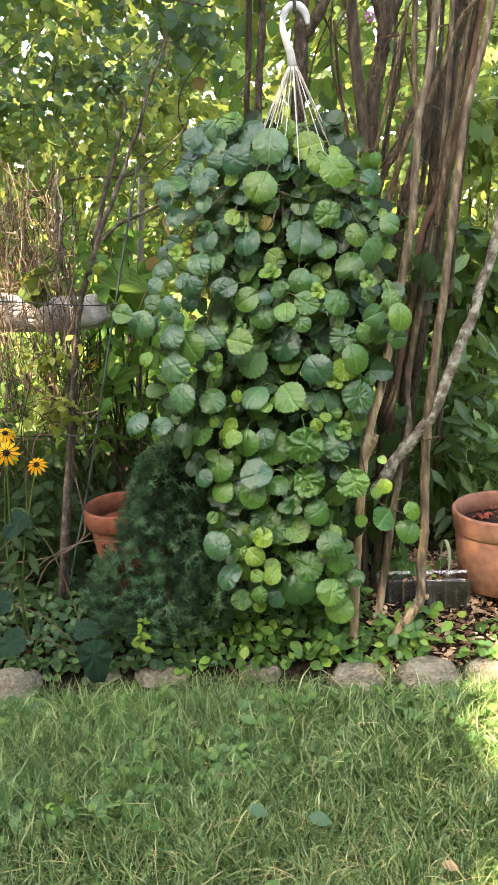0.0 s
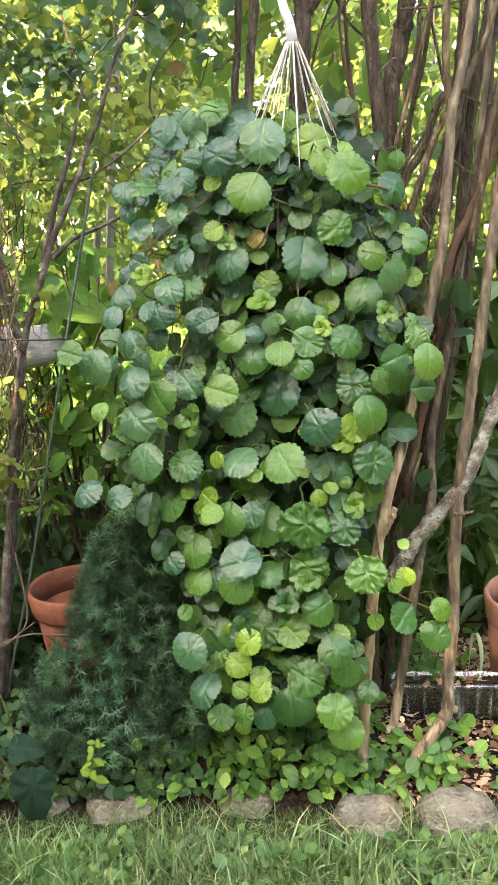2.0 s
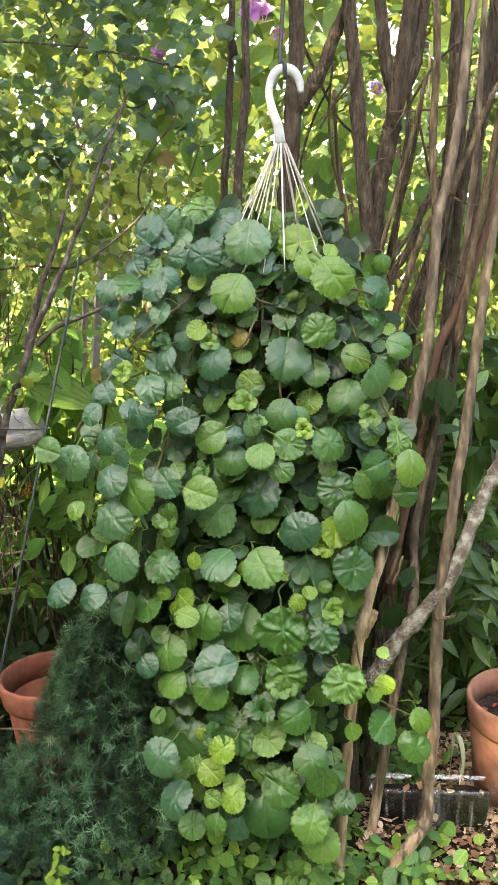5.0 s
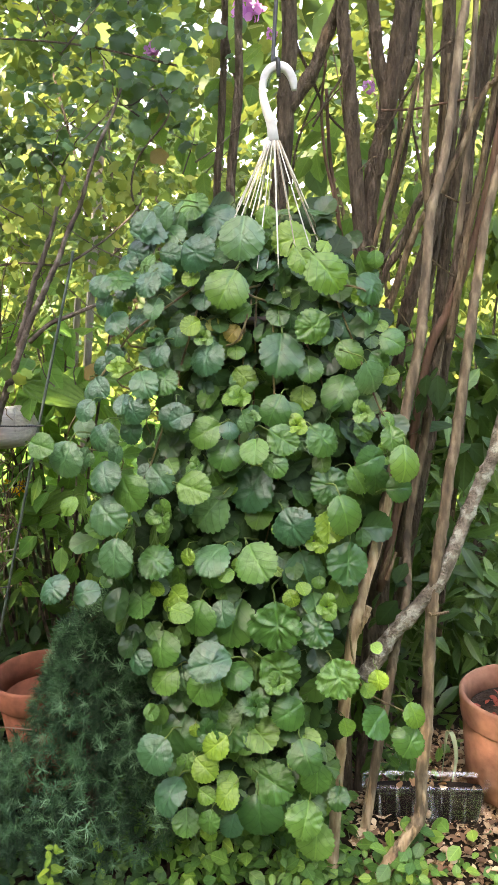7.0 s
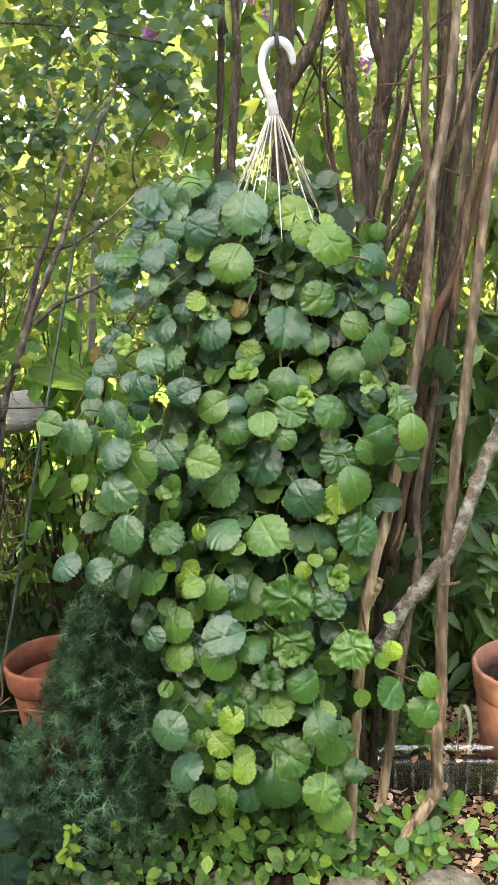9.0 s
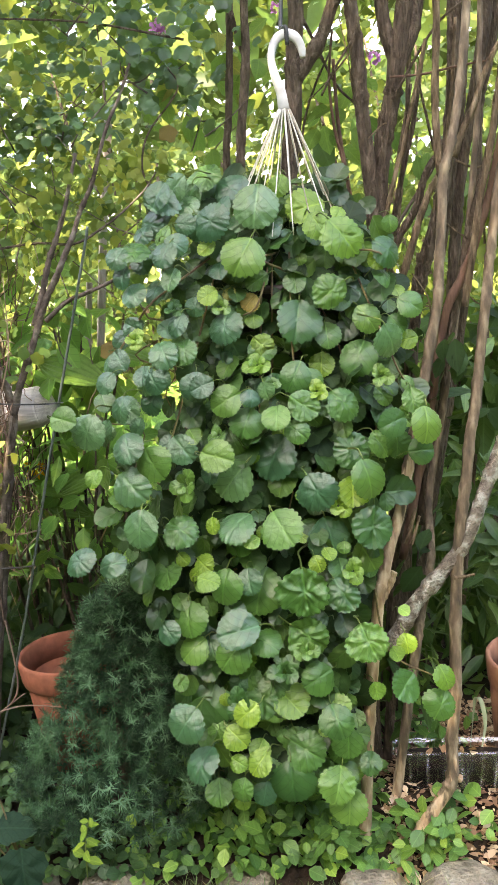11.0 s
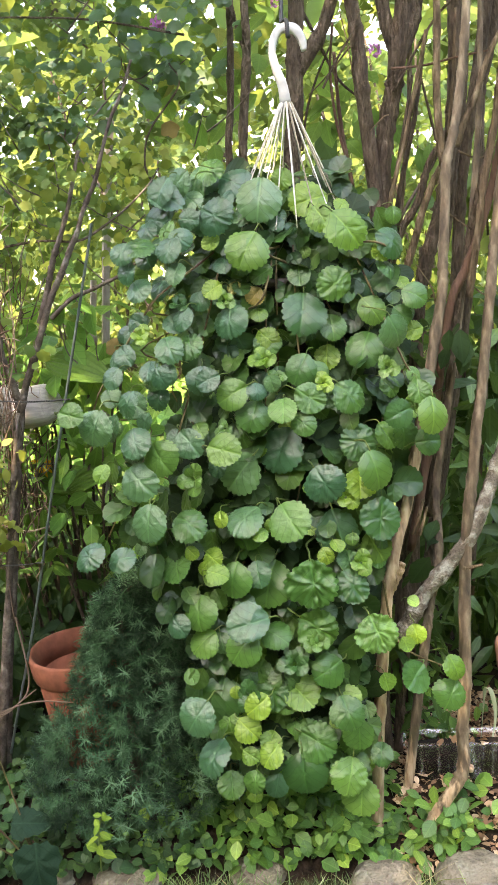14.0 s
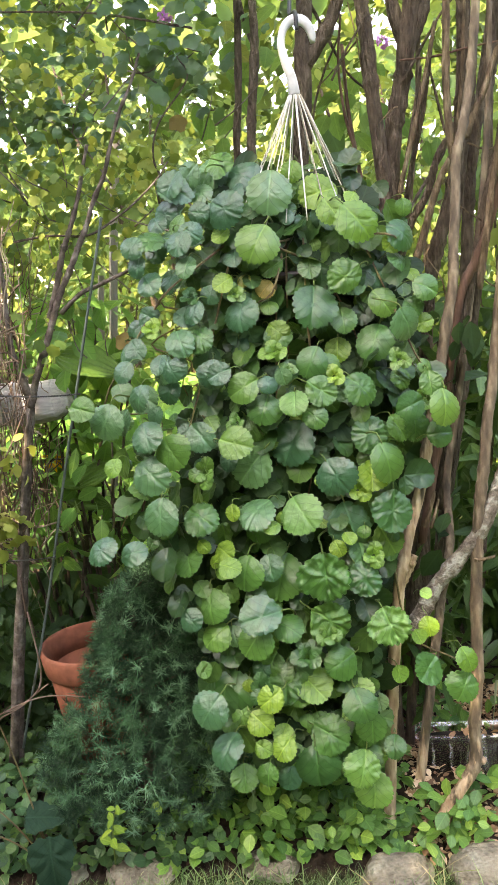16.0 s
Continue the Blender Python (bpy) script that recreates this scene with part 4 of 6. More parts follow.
hook = part("hook", mesh_of("hook", hv, hf, white_plastic), plant, "white plastic hanger hook")
apex = np.array((0.0, 0, 1.153))
for i in range(20):
    a = 2 * math.pi * (i + 0.35) / 20
    foot = np.array((-0.008 + 0.095 * math.cos(a), 0.0 + 0.08 * math.sin(a), 0.972))
    mid = (apex + foot) / 2 + np.array((0.004 * math.cos(a), 0.004 * math.sin(a), 0.0))
    start = apex + np.array((0.008 * math.cos(a), 0.004 * math.sin(a), 0.0))
    part("strand", mesh_of("strand", *tube(local(plant, [start, mid, foot]), 0.001 if i % 3 else 0.0018, 0.0008, 6, 0, 5), strand_wire if i % 2 or math.cos(a) < 0 else strand_tan), hook, "thin cream hanger strand")
iron = thing("wire_hanger", (0, 0, 1.253), "black iron wire hanging from a branch", "wire")
part("wire", mesh_of("wire", *tube(local(iron, [(0.009, -0.006, 1.238), (0.008, -0.004, 1.262), (0.002, 0.02, 1.266), (0.003, 0.03, 1.288), (0.008, 0.04, 1.349), (0.015, 0.05, 1.425)]), 0.0032, 0.0032, 8), black_iron), iron)

# ---- multi-stemmed bush ----
bush = thing("butterfly_bush", (0.2, 0.1, 0.1), "tall bush with many brown woody stems", "bush")


def stem(pts, r0, r1, mat, label="", name="stem", rough=0.05, parent=None, seed=1, sides=10):
    p = parent or bush
    return part(name, mesh_of(name, *tube(local(p, pts), r0, r1, sides, rough, 8, seed), mat), p, label)


stem([(0.099, 0.1, 1.512), (0.105, 0.1, 1.408), (0.112, 0.1, 1.316), (0.119, 0.1, 1.253), (0.125, 0.1, 1.155), (0.135, 0.1, 1.046), (0.139, 0.1, 0.959), (0.147, 0.1, 0.805), (0.157, 0.1, 0.614), (0.158, 0.1, 0.411), (0.139, 0.1, 0.196), (0.124, 0.1, -0.01)], 0.010, 0.014, bark, seed=1)
trunk = stem([(0.244, 0.120, 1.620), (0.184, 0.12, 1.237), (0.172, 0.12, 1.172), (0.157, 0.12, 1.106), (0.148, 0.12, 1.021), (0.144, 0.12, 0.932), (0.154, 0.12, 0.765), (0.17, 0.12, 0.568), (0.17, 0.12, 0.349), (0.151, 0.12, 0.127), (0.137, 0.12, -0.037)], 0.013, 0.018, bark, seed=2)
stem([(0.148, 0.14, 1.481), (0.161, 0.133, 1.354), (0.167, 0.127, 1.288), (0.184, 0.12, 1.229)], 0.008, 0.012, bark, seed=3)
stem([(0.241, 0.14, 1.475), (0.223, 0.133, 1.35), (0.209, 0.127, 1.278), (0.184, 0.12, 1.229)], 0.008, 0.012, bark, seed=4)
stem([(0.024, 0.13, 1.529), (0.03, 0.13, 1.329), (0.022, 0.13, 1.249), (0.019, 0.13, 1.167), (0.006, 0.13, 1.056), (0.006, 0.13, 0.811), (0.022, 0.13, 0.513), (0.05, 0.13, 0.185), (0.063, 0.13, -0.052)], 0.012, 0.017, bark, seed=5)
stem([(0.217, 0.104, 1.620), (0.142, 0.11, 1.439), (0.089, 0.117, 1.33), (0.066, 0.123, 1.277), (0.025, 0.13, 1.22)], 0.007, 0.012, bark, seed=6)
stem([(-0.045, 0.16, 1.5), (-0.051, 0.16, 1.343), (-0.053, 0.16, 1.261), (-0.071, 0.16, 1.107), (-0.074, 0.16, 0.908), (-0.037, 0.16, 0.507), (0.022, 0.16, -0.059)], 0.006, 0.01, bark, seed=7)
stem([(-0.069, 0.2, 1.518), (-0.075, 0.2, 1.356), (-0.086, 0.2, 1.202), (-0.096, 0.2, 1.095), (-0.09, 0.2, 0.81), (0.003, 0.2, -0.074)], 0.005, 0.008, bark, seed=8)
stem([(-0.073, 0.2, 1.356), (-0.064, 0.2, 1.304), (-0.052, 0.2, 1.27)], 0.003, 0.004, bark, seed=9, sides=6)
stem([(0.124, -0.11, 0.482), (0.116, -0.11, 0.464), (0.1, -0.108, 0.434)], 0.0065, 0.0088, bark_tan, "snapped tan stub", name="stub", rough=0.1, seed=12)
stem([(0.221, -0.1, 0.132), (0.212, -0.1, 0.136), (0.2, -0.102, 0.138)], 0.0055, 0.0105, bark_tan, "swollen knot at the foot of a stem", name="knot", rough=0.1, seed=17)
stem([(0.228, 0.15, 1.241), (0.211, 0.15, 1.141), (0.189, 0.15, 1.056), (0.174, 0.15, 0.985)], 0.003, 0.005, bark, seed=23, sides=6)
stem([(0.084, 0.03, 0.393), (0.096, 0.03, 0.29), (0.087, 0.03, 0.173), (0.074, 0.03, 0.031), (0.068, 0.03, -0.026)], 0.014, 0.016, bark, seed=28)
stem([(0.16, -0.1, 0.574), (0.152, -0.1, 0.546), (0.143, -0.1, 0.521)], 0.0025, 0.0035, bark_pale, "pale broken stub", name="stub", seed=29, sides=6)
stem([(0.165, -0.1, 0.562), (0.158, -0.1, 0.537), (0.152, -0.1, 0.519)], 0.002, 0.003, bark_pale, "pale broken stub", name="stub", seed=30, sides=6)
stem([(0.244, -0.1, 0.468), (0.229, -0.1, 0.465), (0.214, -0.1, 0.464)], 0.002, 0.0035, bark_pale, name="stub", seed=31, sides=6)
stem([(0.326, 0.1, 1.224), (0.273, 0.1, 1.218), (0.221, 0.1, 1.21), (0.169, 0.1, 1.209)], 0.0015, 0.002, bark_red, name="twig", seed=32, sides=5)
stem([(0.13, 0.2, 1.189), (0.094, 0.2, 1.226), (0.06, 0.2, 1.297), (0.043, 0.2, 1.332)], 0.002, 0.003, bark, name="twig", seed=33, sides=5)

g = np.random.default_rng(23)


stem([(0.321, 0.032, 1.62), (0.291, 0.02, 1.422), (0.278, 0.011, 1.348), (0.265, 0.001, 1.288), (0.258, -0.008, 1.227), (0.247, -0.017, 1.151), (0.234, -0.027, 1.09), (0.22, -0.036, 1.043), (0.215, -0.045, 0.981), (0.208, -0.055, 0.918), (0.204, -0.064, 0.871), (0.19, -0.073, 0.808), (0.173, -0.083, 0.728), (0.156, -0.092, 0.655), (0.137, -0.101, 0.573), (0.118, -0.111, 0.516), (0.106, -0.118, 0.47), (0.1, -0.117, 0.445), (0.096, -0.113, 0.399), (0.087, -0.11, 0.314), (0.078, -0.107, 0.207), (0.073, -0.103, 0.115), (0.07, -0.1, 0.062), (0.069, -0.1, 0.03)], 0.0055, 0.0098, bark_peeled_high, "long tan stem with peeling bark", rough=0.035, seed=10)
stem([(0.231, 0.057, 1.620), (0.229, 0.05, 1.436), (0.228, 0.044, 1.361), (0.229, 0.038, 1.269), (0.224, 0.032, 1.161), (0.226, 0.026, 1.081), (0.23, 0.02, 1.044)], 0.0045, 0.0062, bark_pale, seed=20)
stem([(0.290, 0.140, 1.620), (0.283, 0.14, 1.468), (0.279, 0.14, 1.39), (0.277, 0.14, 1.261), (0.273, 0.14, 1.178), (0.265, 0.14, 1.092), (0.249, 0.14, 1.004), (0.226, 0.14, 0.932), (0.208, 0.14, 0.859), (0.199, 0.14, 0.774), (0.19, 0.14, 0.666), (0.177, 0.14, 0.524), (0.159, 0.14, 0.311), (0.145, 0.14, 0.048)], 0.010, 0.0125, bark, seed=13)
stem([(0.385, 0.180, 1.620), (0.362, 0.18, 1.465), (0.348, 0.18, 1.385), (0.331, 0.18, 1.269), (0.316, 0.18, 1.183), (0.302, 0.18, 1.113), (0.289, 0.18, 1.023), (0.281, 0.18, 0.911), (0.276, 0.18, 0.835), (0.268, 0.18, 0.736), (0.251, 0.18, 0.615), (0.233, 0.18, 0.489), (0.213, 0.18, 0.358), (0.194, 0.18, 0.176), (0.183, 0.18, 0.008)], 0.009, 0.0115, bark, seed=14)
stem([(0.399, 0.220, 1.620), (0.368, 0.22, 1.363), (0.352, 0.22, 1.251), (0.336, 0.22, 1.189), (0.332, 0.22, 1.098), (0.328, 0.22, 1.014), (0.315, 0.22, 0.909), (0.298, 0.22, 0.791), (0.273, 0.22, 0.647), (0.244, 0.22, 0.476), (0.218, 0.22, 0.272), (0.19, 0.22, 0.007)], 0.008, 0.009, bark, seed=27)
stem([(0.422, 0.050, 1.620), (0.361, 0.05, 1.283), (0.343, 0.05, 1.199), (0.324, 0.05, 1.096), (0.312, 0.05, 1.039), (0.301, 0.05, 0.998), (0.285, 0.05, 0.948), (0.264, 0.05, 0.897), (0.242, 0.05, 0.854), (0.227, 0.05, 0.783), (0.21, 0.05, 0.683), (0.188, 0.05, 0.571), (0.162, 0.05, 0.444)], 0.0055, 0.0075, bark_red, seed=15)
stem([(0.46, 0.049, 1.62), (0.357, 0.03, 1.202), (0.332, 0.022, 1.116), (0.312, 0.014, 1.036), (0.302, 0.006, 0.971), (0.293, -0.002, 0.914), (0.287, -0.011, 0.873), (0.278, -0.019, 0.815), (0.269, -0.027, 0.749), (0.261, -0.035, 0.698), (0.253, -0.043, 0.666), (0.244, -0.051, 0.597), (0.233, -0.059, 0.529), (0.225, -0.067, 0.45), (0.22, -0.076, 0.36), (0.217, -0.084, 0.269), (0.209, -0.092, 0.196), (0.208, -0.1, 0.15), (0.203, -0.105, 0.128), (0.19, -0.107, 0.106), (0.169, -0.111, 0.078), (0.148, -0.116, 0.045)], 0.0062, 0.0105, bark_peeled_low, "tan stem with a crooked foot", rough=0.035, seed=16)
stem([(0.644, 0.020, 1.620), (0.347, 0.02, 1.26), (0.312, 0.02, 1.224), (0.29, 0.02, 1.179), (0.278, 0.02, 1.145), (0.261, 0.02, 1.11), (0.248, 0.02, 1.075)], 0.0035, 0.0055, bark_pale, seed=21, sides=7)
stem([(0.246, 0.1, 1.097), (0.222, 0.1, 1.064), (0.203, 0.1, 1.008), (0.173, 0.1, 0.961), (0.153, 0.1, 0.9)], 0.005, 0.007, bark, seed=22, sides=7)
stem([(0.234, 0.06, 1.055), (0.218, 0.06, 1.028), (0.204, 0.06, 0.994), (0.189, 0.06, 0.947), (0.177, 0.06, 0.913), (0.164, 0.06, 0.874), (0.153, 0.06, 0.812), (0.136, 0.06, 0.684)], 0.005, 0.007, bark_pale, seed=26)
stem([(0.222, 0.160, 1.620), (0.21, 0.16, 1.277), (0.207, 0.16, 1.201), (0.202, 0.16, 1.123), (0.191, 0.16, 1.052), (0.181, 0.16, 0.971)], 0.0035, 0.0045, bark_pale, seed=25, sides=6)
stem([(0.091, 0.2, 1.265), (0.096, 0.2, 1.159), (0.107, 0.2, 1.077), (0.12, 0.2, 0.984)], 0.003, 0.004, bark_red, seed=24, sides=6)
stem([(0.217, 0.12, 1.201), (0.228, 0.12, 1.151), (0.239, 0.12, 1.099)], 0.0018, 0.0025, bark, name="twig", seed=61, sides=5)
stem([(0.301, 0.1, 1.322), (0.24, 0.1, 1.277), (0.171, 0.1, 1.175)], 0.0016, 0.0024, bark, name="twig", seed=62, sides=5)
stem([(0.341, 0.1, 1.093), (0.304, 0.1, 1.067), (0.269, 0.1, 1.079)], 0.0012, 0.0018, bark_pale, name="twig", seed=63, sides=5)
stem([(0.312, 0.1, 1.422), (0.305, 0.093, 1.253), (0.3, 0.087, 1.148), (0.289, 0.08, 1.041), (0.278, 0.073, 0.956), (0.26, 0.067, 0.852), (0.243, 0.06, 0.746), (0.222, 0.053, 0.636), (0.206, 0.047, 0.543), (0.2, 0.005, 0.46), (0.178, -0.023, 0.381), (0.169, -0.035, 0.338), (0.152, -0.047, 0.246), (0.129, -0.058, 0.103), (0.118, -0.07, 0.057), (0.114, -0.075, 0.03)], 0.004, 0.0088, bark_peeled_low, rough=0.035, seed=64)
stem([(0.127, 0, 0.624), (0.122, 0, 0.55), (0.113, 0, 0.474), (0.107, 0, 0.377), (0.099, 0, 0.276), (0.103, 0, 0.075), (0.104, 0, 0.02)], 0.008, 0.011, bark, seed=65)
stem([(0.157, 0.02, 0.356), (0.14, 0.02, 0.264), (0.128, 0.02, 0.169), (0.119, 0.02, 0.055), (0.115, 0.02, 0.005)], 0.007, 0.009, bark, seed=66)
stem([(0.410, 0.060, 1.620), (0.344, 0.06, 1.248), (0.326, 0.06, 1.162), (0.303, 0.06, 1.057), (0.28, 0.06, 0.974), (0.262, 0.06, 0.879), (0.241, 0.06, 0.773), (0.233, 0.06, 0.662)], 0.005, 0.007, bark, seed=67, sides=7)
stem([(0.440, 0.020, 1.150), (0.395, 0.015, 0.940), (0.364, 0.010, 0.791), (0.341, 0.000, 0.734), (0.326, -0.010, 0.682), (0.305, -0.020, 0.641), (0.280, -0.035, 0.589), (0.261, -0.050, 0.549), (0.237, -0.060, 0.501), (0.204, -0.060, 0.458), (0.165, -0.060, 0.413), (0.142, -0.060, 0.373), (0.122, -0.060, 0.345)], 0.0085, 0.0125, bark_grey, "lichened grey branch", rough=0.05, seed=18)
# slender stems between the thick ones
stem([(0.088, 0.160, 1.300), (0.080, 0.160, 1.225), (0.086, 0.160, 1.148), (0.100, 0.160, 1.086), (0.117, 0.160, 0.995), (0.130, 0.160, 0.930)], 0.002, 0.003, bark_red, seed=70, sides=7)
stem([(0.084, 0.170, 1.269), (0.058, 0.170, 1.220), (0.039, 0.170, 1.169), (0.028, 0.170, 1.109)], 0.0016, 0.0024, bark, seed=71, sides=7)
stem([(0.223, 0.090, 1.257), (0.206, 0.090, 1.186), (0.185, 0.090, 1.106), (0.161, 0.090, 1.023), (0.148, 0.090, 0.963)], 0.003, 0.0042, bark_pale, seed=72, sides=7)
stem([(0.203, 0.110, 1.199), (0.182, 0.110, 1.101), (0.162, 0.110, 1.012), (0.152, 0.110, 0.946)], 0.0022, 0.003, bark, seed=73, sides=7)
stem([(0.259, 0.150, 1.119), (0.240, 0.150, 1.072), (0.204, 0.150, 1.021), (0.172, 0.150, 0.973)], 0.0024, 0.003, vine_bark, seed=74, sides=7)
stem([(0.343, 0.030, 1.393), (0.327, 0.030, 1.250), (0.313, 0.030, 1.153), (0.302, 0.030, 1.075), (0.288, 0.030, 1.012), (0.276, 0.030, 0.930), (0.263, 0.030, 0.854)], 0.004, 0.006, bark_pale, seed=75, sides=7)
stem([(0.318, 0.160, 1.620), (0.301, 0.160, 1.286), (0.295, 0.160, 1.187), (0.281, 0.160, 1.093), (0.267, 0.160, 0.996), (0.251, 0.160, 0.896)], 0.004, 0.006, bark, seed=76, sides=7)
stem([(0.275, 0.120, 1.293), (0.269, 0.120, 1.197), (0.259, 0.120, 1.106)], 0.0025, 0.0032, bark_pale, seed=77, sides=7)
stem([(0.385, 0.120, 1.425), (0.361, 0.120, 1.224), (0.345, 0.120, 1.084), (0.330, 0.120, 0.955), (0.317, 0.120, 0.847), (0.310, 0.120, 0.735), (0.300, 0.120, 0.619), (0.286, 0.120, 0.478), (0.275, 0.120, 0.330)], 0.0035, 0.0065, bark, seed=78, sides=7)
stem([(0.242, 0.100, 0.815), (0.228, 0.100, 0.704), (0.214, 0.100, 0.587), (0.202, 0.100, 0.487)], 0.006, 0.009, bark, seed=80, sides=7)
stem([(0.123, 0.080, 1.292), (0.110, 0.080, 1.261), (0.084, 0.080, 1.224), (0.061, 0.080, 1.185)], 0.0014, 0.002, bark, seed=82, sides=7)
stem([(0.094, 0.100, 1.299), (0.105, 0.100, 1.243), (0.111, 0.100, 1.194), (0.117, 0.100, 1.153)], 0.0009, 0.0014, bark_pale, name="twig", seed=90, sides=5)
stem([(0.214, 0.000, 1.013), (0.230, 0.000, 0.980), (0.263, 0.000, 0.954)], 0.0009, 0.0014, bark_pale, name="twig", seed=91, sides=5)
stem([(0.183, 0.020, 0.909), (0.205, 0.020, 0.874), (0.211, 0.020, 0.840)], 0.0009, 0.0014, bark_pale, name="twig", seed=92, sides=5)
stem([(0.260, 0.050, 0.888), (0.284, 0.050, 0.861), (0.304, 0.050, 0.851)], 0.0009, 0.0014, bark_pale, name="twig", seed=93, sides=5)
stem([(0.042, 0.140, 1.189), (0.070, 0.140, 1.213), (0.116, 0.140, 1.260)], 0.0009, 0.0014, bark_pale, name="twig", seed=94, sides=5)
stem([(0.126, 0.090, 1.114), (0.152, 0.090, 1.137), (0.161, 0.090, 1.140)], 0.0009, 0.0014, bark_pale, name="twig", seed=95, sides=5)


def crown(name, parent, centre, radii, count, base, size, mat, shell=0.2, label="", up=0.5, hang=0.6):
    p, d = ellipsoid_cloud(g, centre, radii, count, shell)
    me = scatter(name, base, p - np.array(parent.location), leaf_turns(g, count, d, up, 0.7, hang), g.uniform(0.7, 1.25, count) * size, mat)
    return part(name, me, parent, label, kind="stuff")


# unseen leaf crown over the stems, added to keep sun off them
crown("crown", bush, (0.0, 0.12, 2.08), (0.5, 0.36, 0.2), 520, LANCE, 0.11, bush_leaf, 0.0, "unseen lance-shaped crown leaves, added for shade")
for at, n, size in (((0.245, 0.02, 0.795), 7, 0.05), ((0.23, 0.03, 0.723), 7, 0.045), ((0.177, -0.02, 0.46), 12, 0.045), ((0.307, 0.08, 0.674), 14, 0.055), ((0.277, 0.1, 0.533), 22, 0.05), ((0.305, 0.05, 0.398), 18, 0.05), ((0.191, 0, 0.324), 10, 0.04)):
    crown("foliage", bush, at, (0.035, 0.03, 0.05), n, OVATE, size, dark_shade_leaf, 0.0, "green leaves between the stems, darkened for shade")
# second unseen crown mass, further back, for shade as well
crown("crown", bush, (0.5, 0.78, 2.15), (0.7, 0.42, 0.35), 300, LANCE, 0.11, bush_leaf, 0.0, "unseen lance-shaped crown leaves, added for shade")
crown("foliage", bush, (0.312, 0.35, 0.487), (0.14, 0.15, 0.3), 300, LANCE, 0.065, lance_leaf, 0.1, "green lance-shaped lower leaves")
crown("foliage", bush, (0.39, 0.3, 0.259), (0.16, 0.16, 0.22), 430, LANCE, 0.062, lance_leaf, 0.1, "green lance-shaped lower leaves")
crown("foliage", bush, (0.151, 0.1, 0.768), (0.07, 0.1, 0.2), 60, LANCE, 0.06, dark_shade_leaf, 0.1)
crown("foliage", bush, (0.131, 0.05, 0.224), (0.1, 0.08, 0.12), 60, LANCE, 0.06, bush_leaf, 0.1)
crown("foliage", bush, (0.14, 0.45, 1.16), (0.2, 0.15, 0.3), 36, OVATE, 0.065, bush_leaf, 0.1, "broad translucent leaves among the stems")

# ---- dwarf spruce ----
def dwarf_spruce(base, height, radius):
    sp = thing("dwarf_spruce", base, "small dense conical dwarf spruce, dark green, in the bed", "conifer")
    part("trunk", mesh_of("trunk", *tube([(0, 0, -0.01), (0.004, 0, height * 0.5), (0, 0, height * 0.93)], 0.011, 0.003, 8, 0.1), bark), sp)
    q = np.random.default_rng(29)
    tips, dirs = [], []
    lean = 0.055
    for i in range(2600):
        h = height * (0.035 + 0.965 * q.random() ** 1.2)
        a = q.uniform(0, 6.283)
        prof = radius * float(np.interp(h / height, [0, 0.12, 0.42, 0.65, 0.88, 1], [0.98, 1.02, 0.72, 0.48, 0.38, 0.1]))
        lump = 1 + 0.2 * noise.noise((math.cos(a) * 2.5, math.sin(a) * 2.5, h * 16))
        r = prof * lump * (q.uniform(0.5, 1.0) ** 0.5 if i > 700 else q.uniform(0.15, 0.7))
        tips.append((r * math.cos(a) + lean * (h / height) ** 1.5, 0.7 * r * math.sin(a), h))
        dirs.append((math.cos(a), math.sin(a), 0.3 + 0.8 * h / height + q.uniform(-0.3, 0.3)))
    tips, dirs = np.array(tips), unit(np.array(dirs) + q.normal(size=(len(dirs), 3)) * 0.25)
    for i in range(40):
        t, d = tips[i * 24], dirs[i * 24]
        part("branch", mesh_of("branch", *tube([(0, 0, max(0.01, t[2] - 0.05)), tuple(t * np.array((0.5, 0.5, 1)) - np.array((0, 0, 0.02))), tuple(t)], 0.003, 0.001, 5, 0.1, 3), bark), sp)
    needle = ([(-0.026, 0, 0), (0.026, 0, 0), (0.022, 0.7, 0.03), (0, 1, 0.0), (-0.022, 0.7, 0.03)], [(0, 1, 2, 3, 4)])
    # the inner tufts all fall in the darkest group, which paints the shade inside
    for lo, hi, mat, lab in ((0, 1500, needle_dark_shade, "dark green needles, the inner ones dark for shade"), (1500, 2300, needle_green, "bluish-green needles"), (2300, 2600, needle_tip, "pale green needle tips")):
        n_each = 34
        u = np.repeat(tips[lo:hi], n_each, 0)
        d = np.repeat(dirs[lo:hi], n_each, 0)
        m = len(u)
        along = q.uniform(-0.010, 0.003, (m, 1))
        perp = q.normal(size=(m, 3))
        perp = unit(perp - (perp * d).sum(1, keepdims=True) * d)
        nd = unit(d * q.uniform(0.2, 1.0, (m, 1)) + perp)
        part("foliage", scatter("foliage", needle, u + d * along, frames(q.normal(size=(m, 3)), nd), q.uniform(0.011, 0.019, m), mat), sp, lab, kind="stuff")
    return sp


dwarf_spruce((-0.318, -0.05, ground_z(-0.318, -0.05)), 0.405, 0.19)

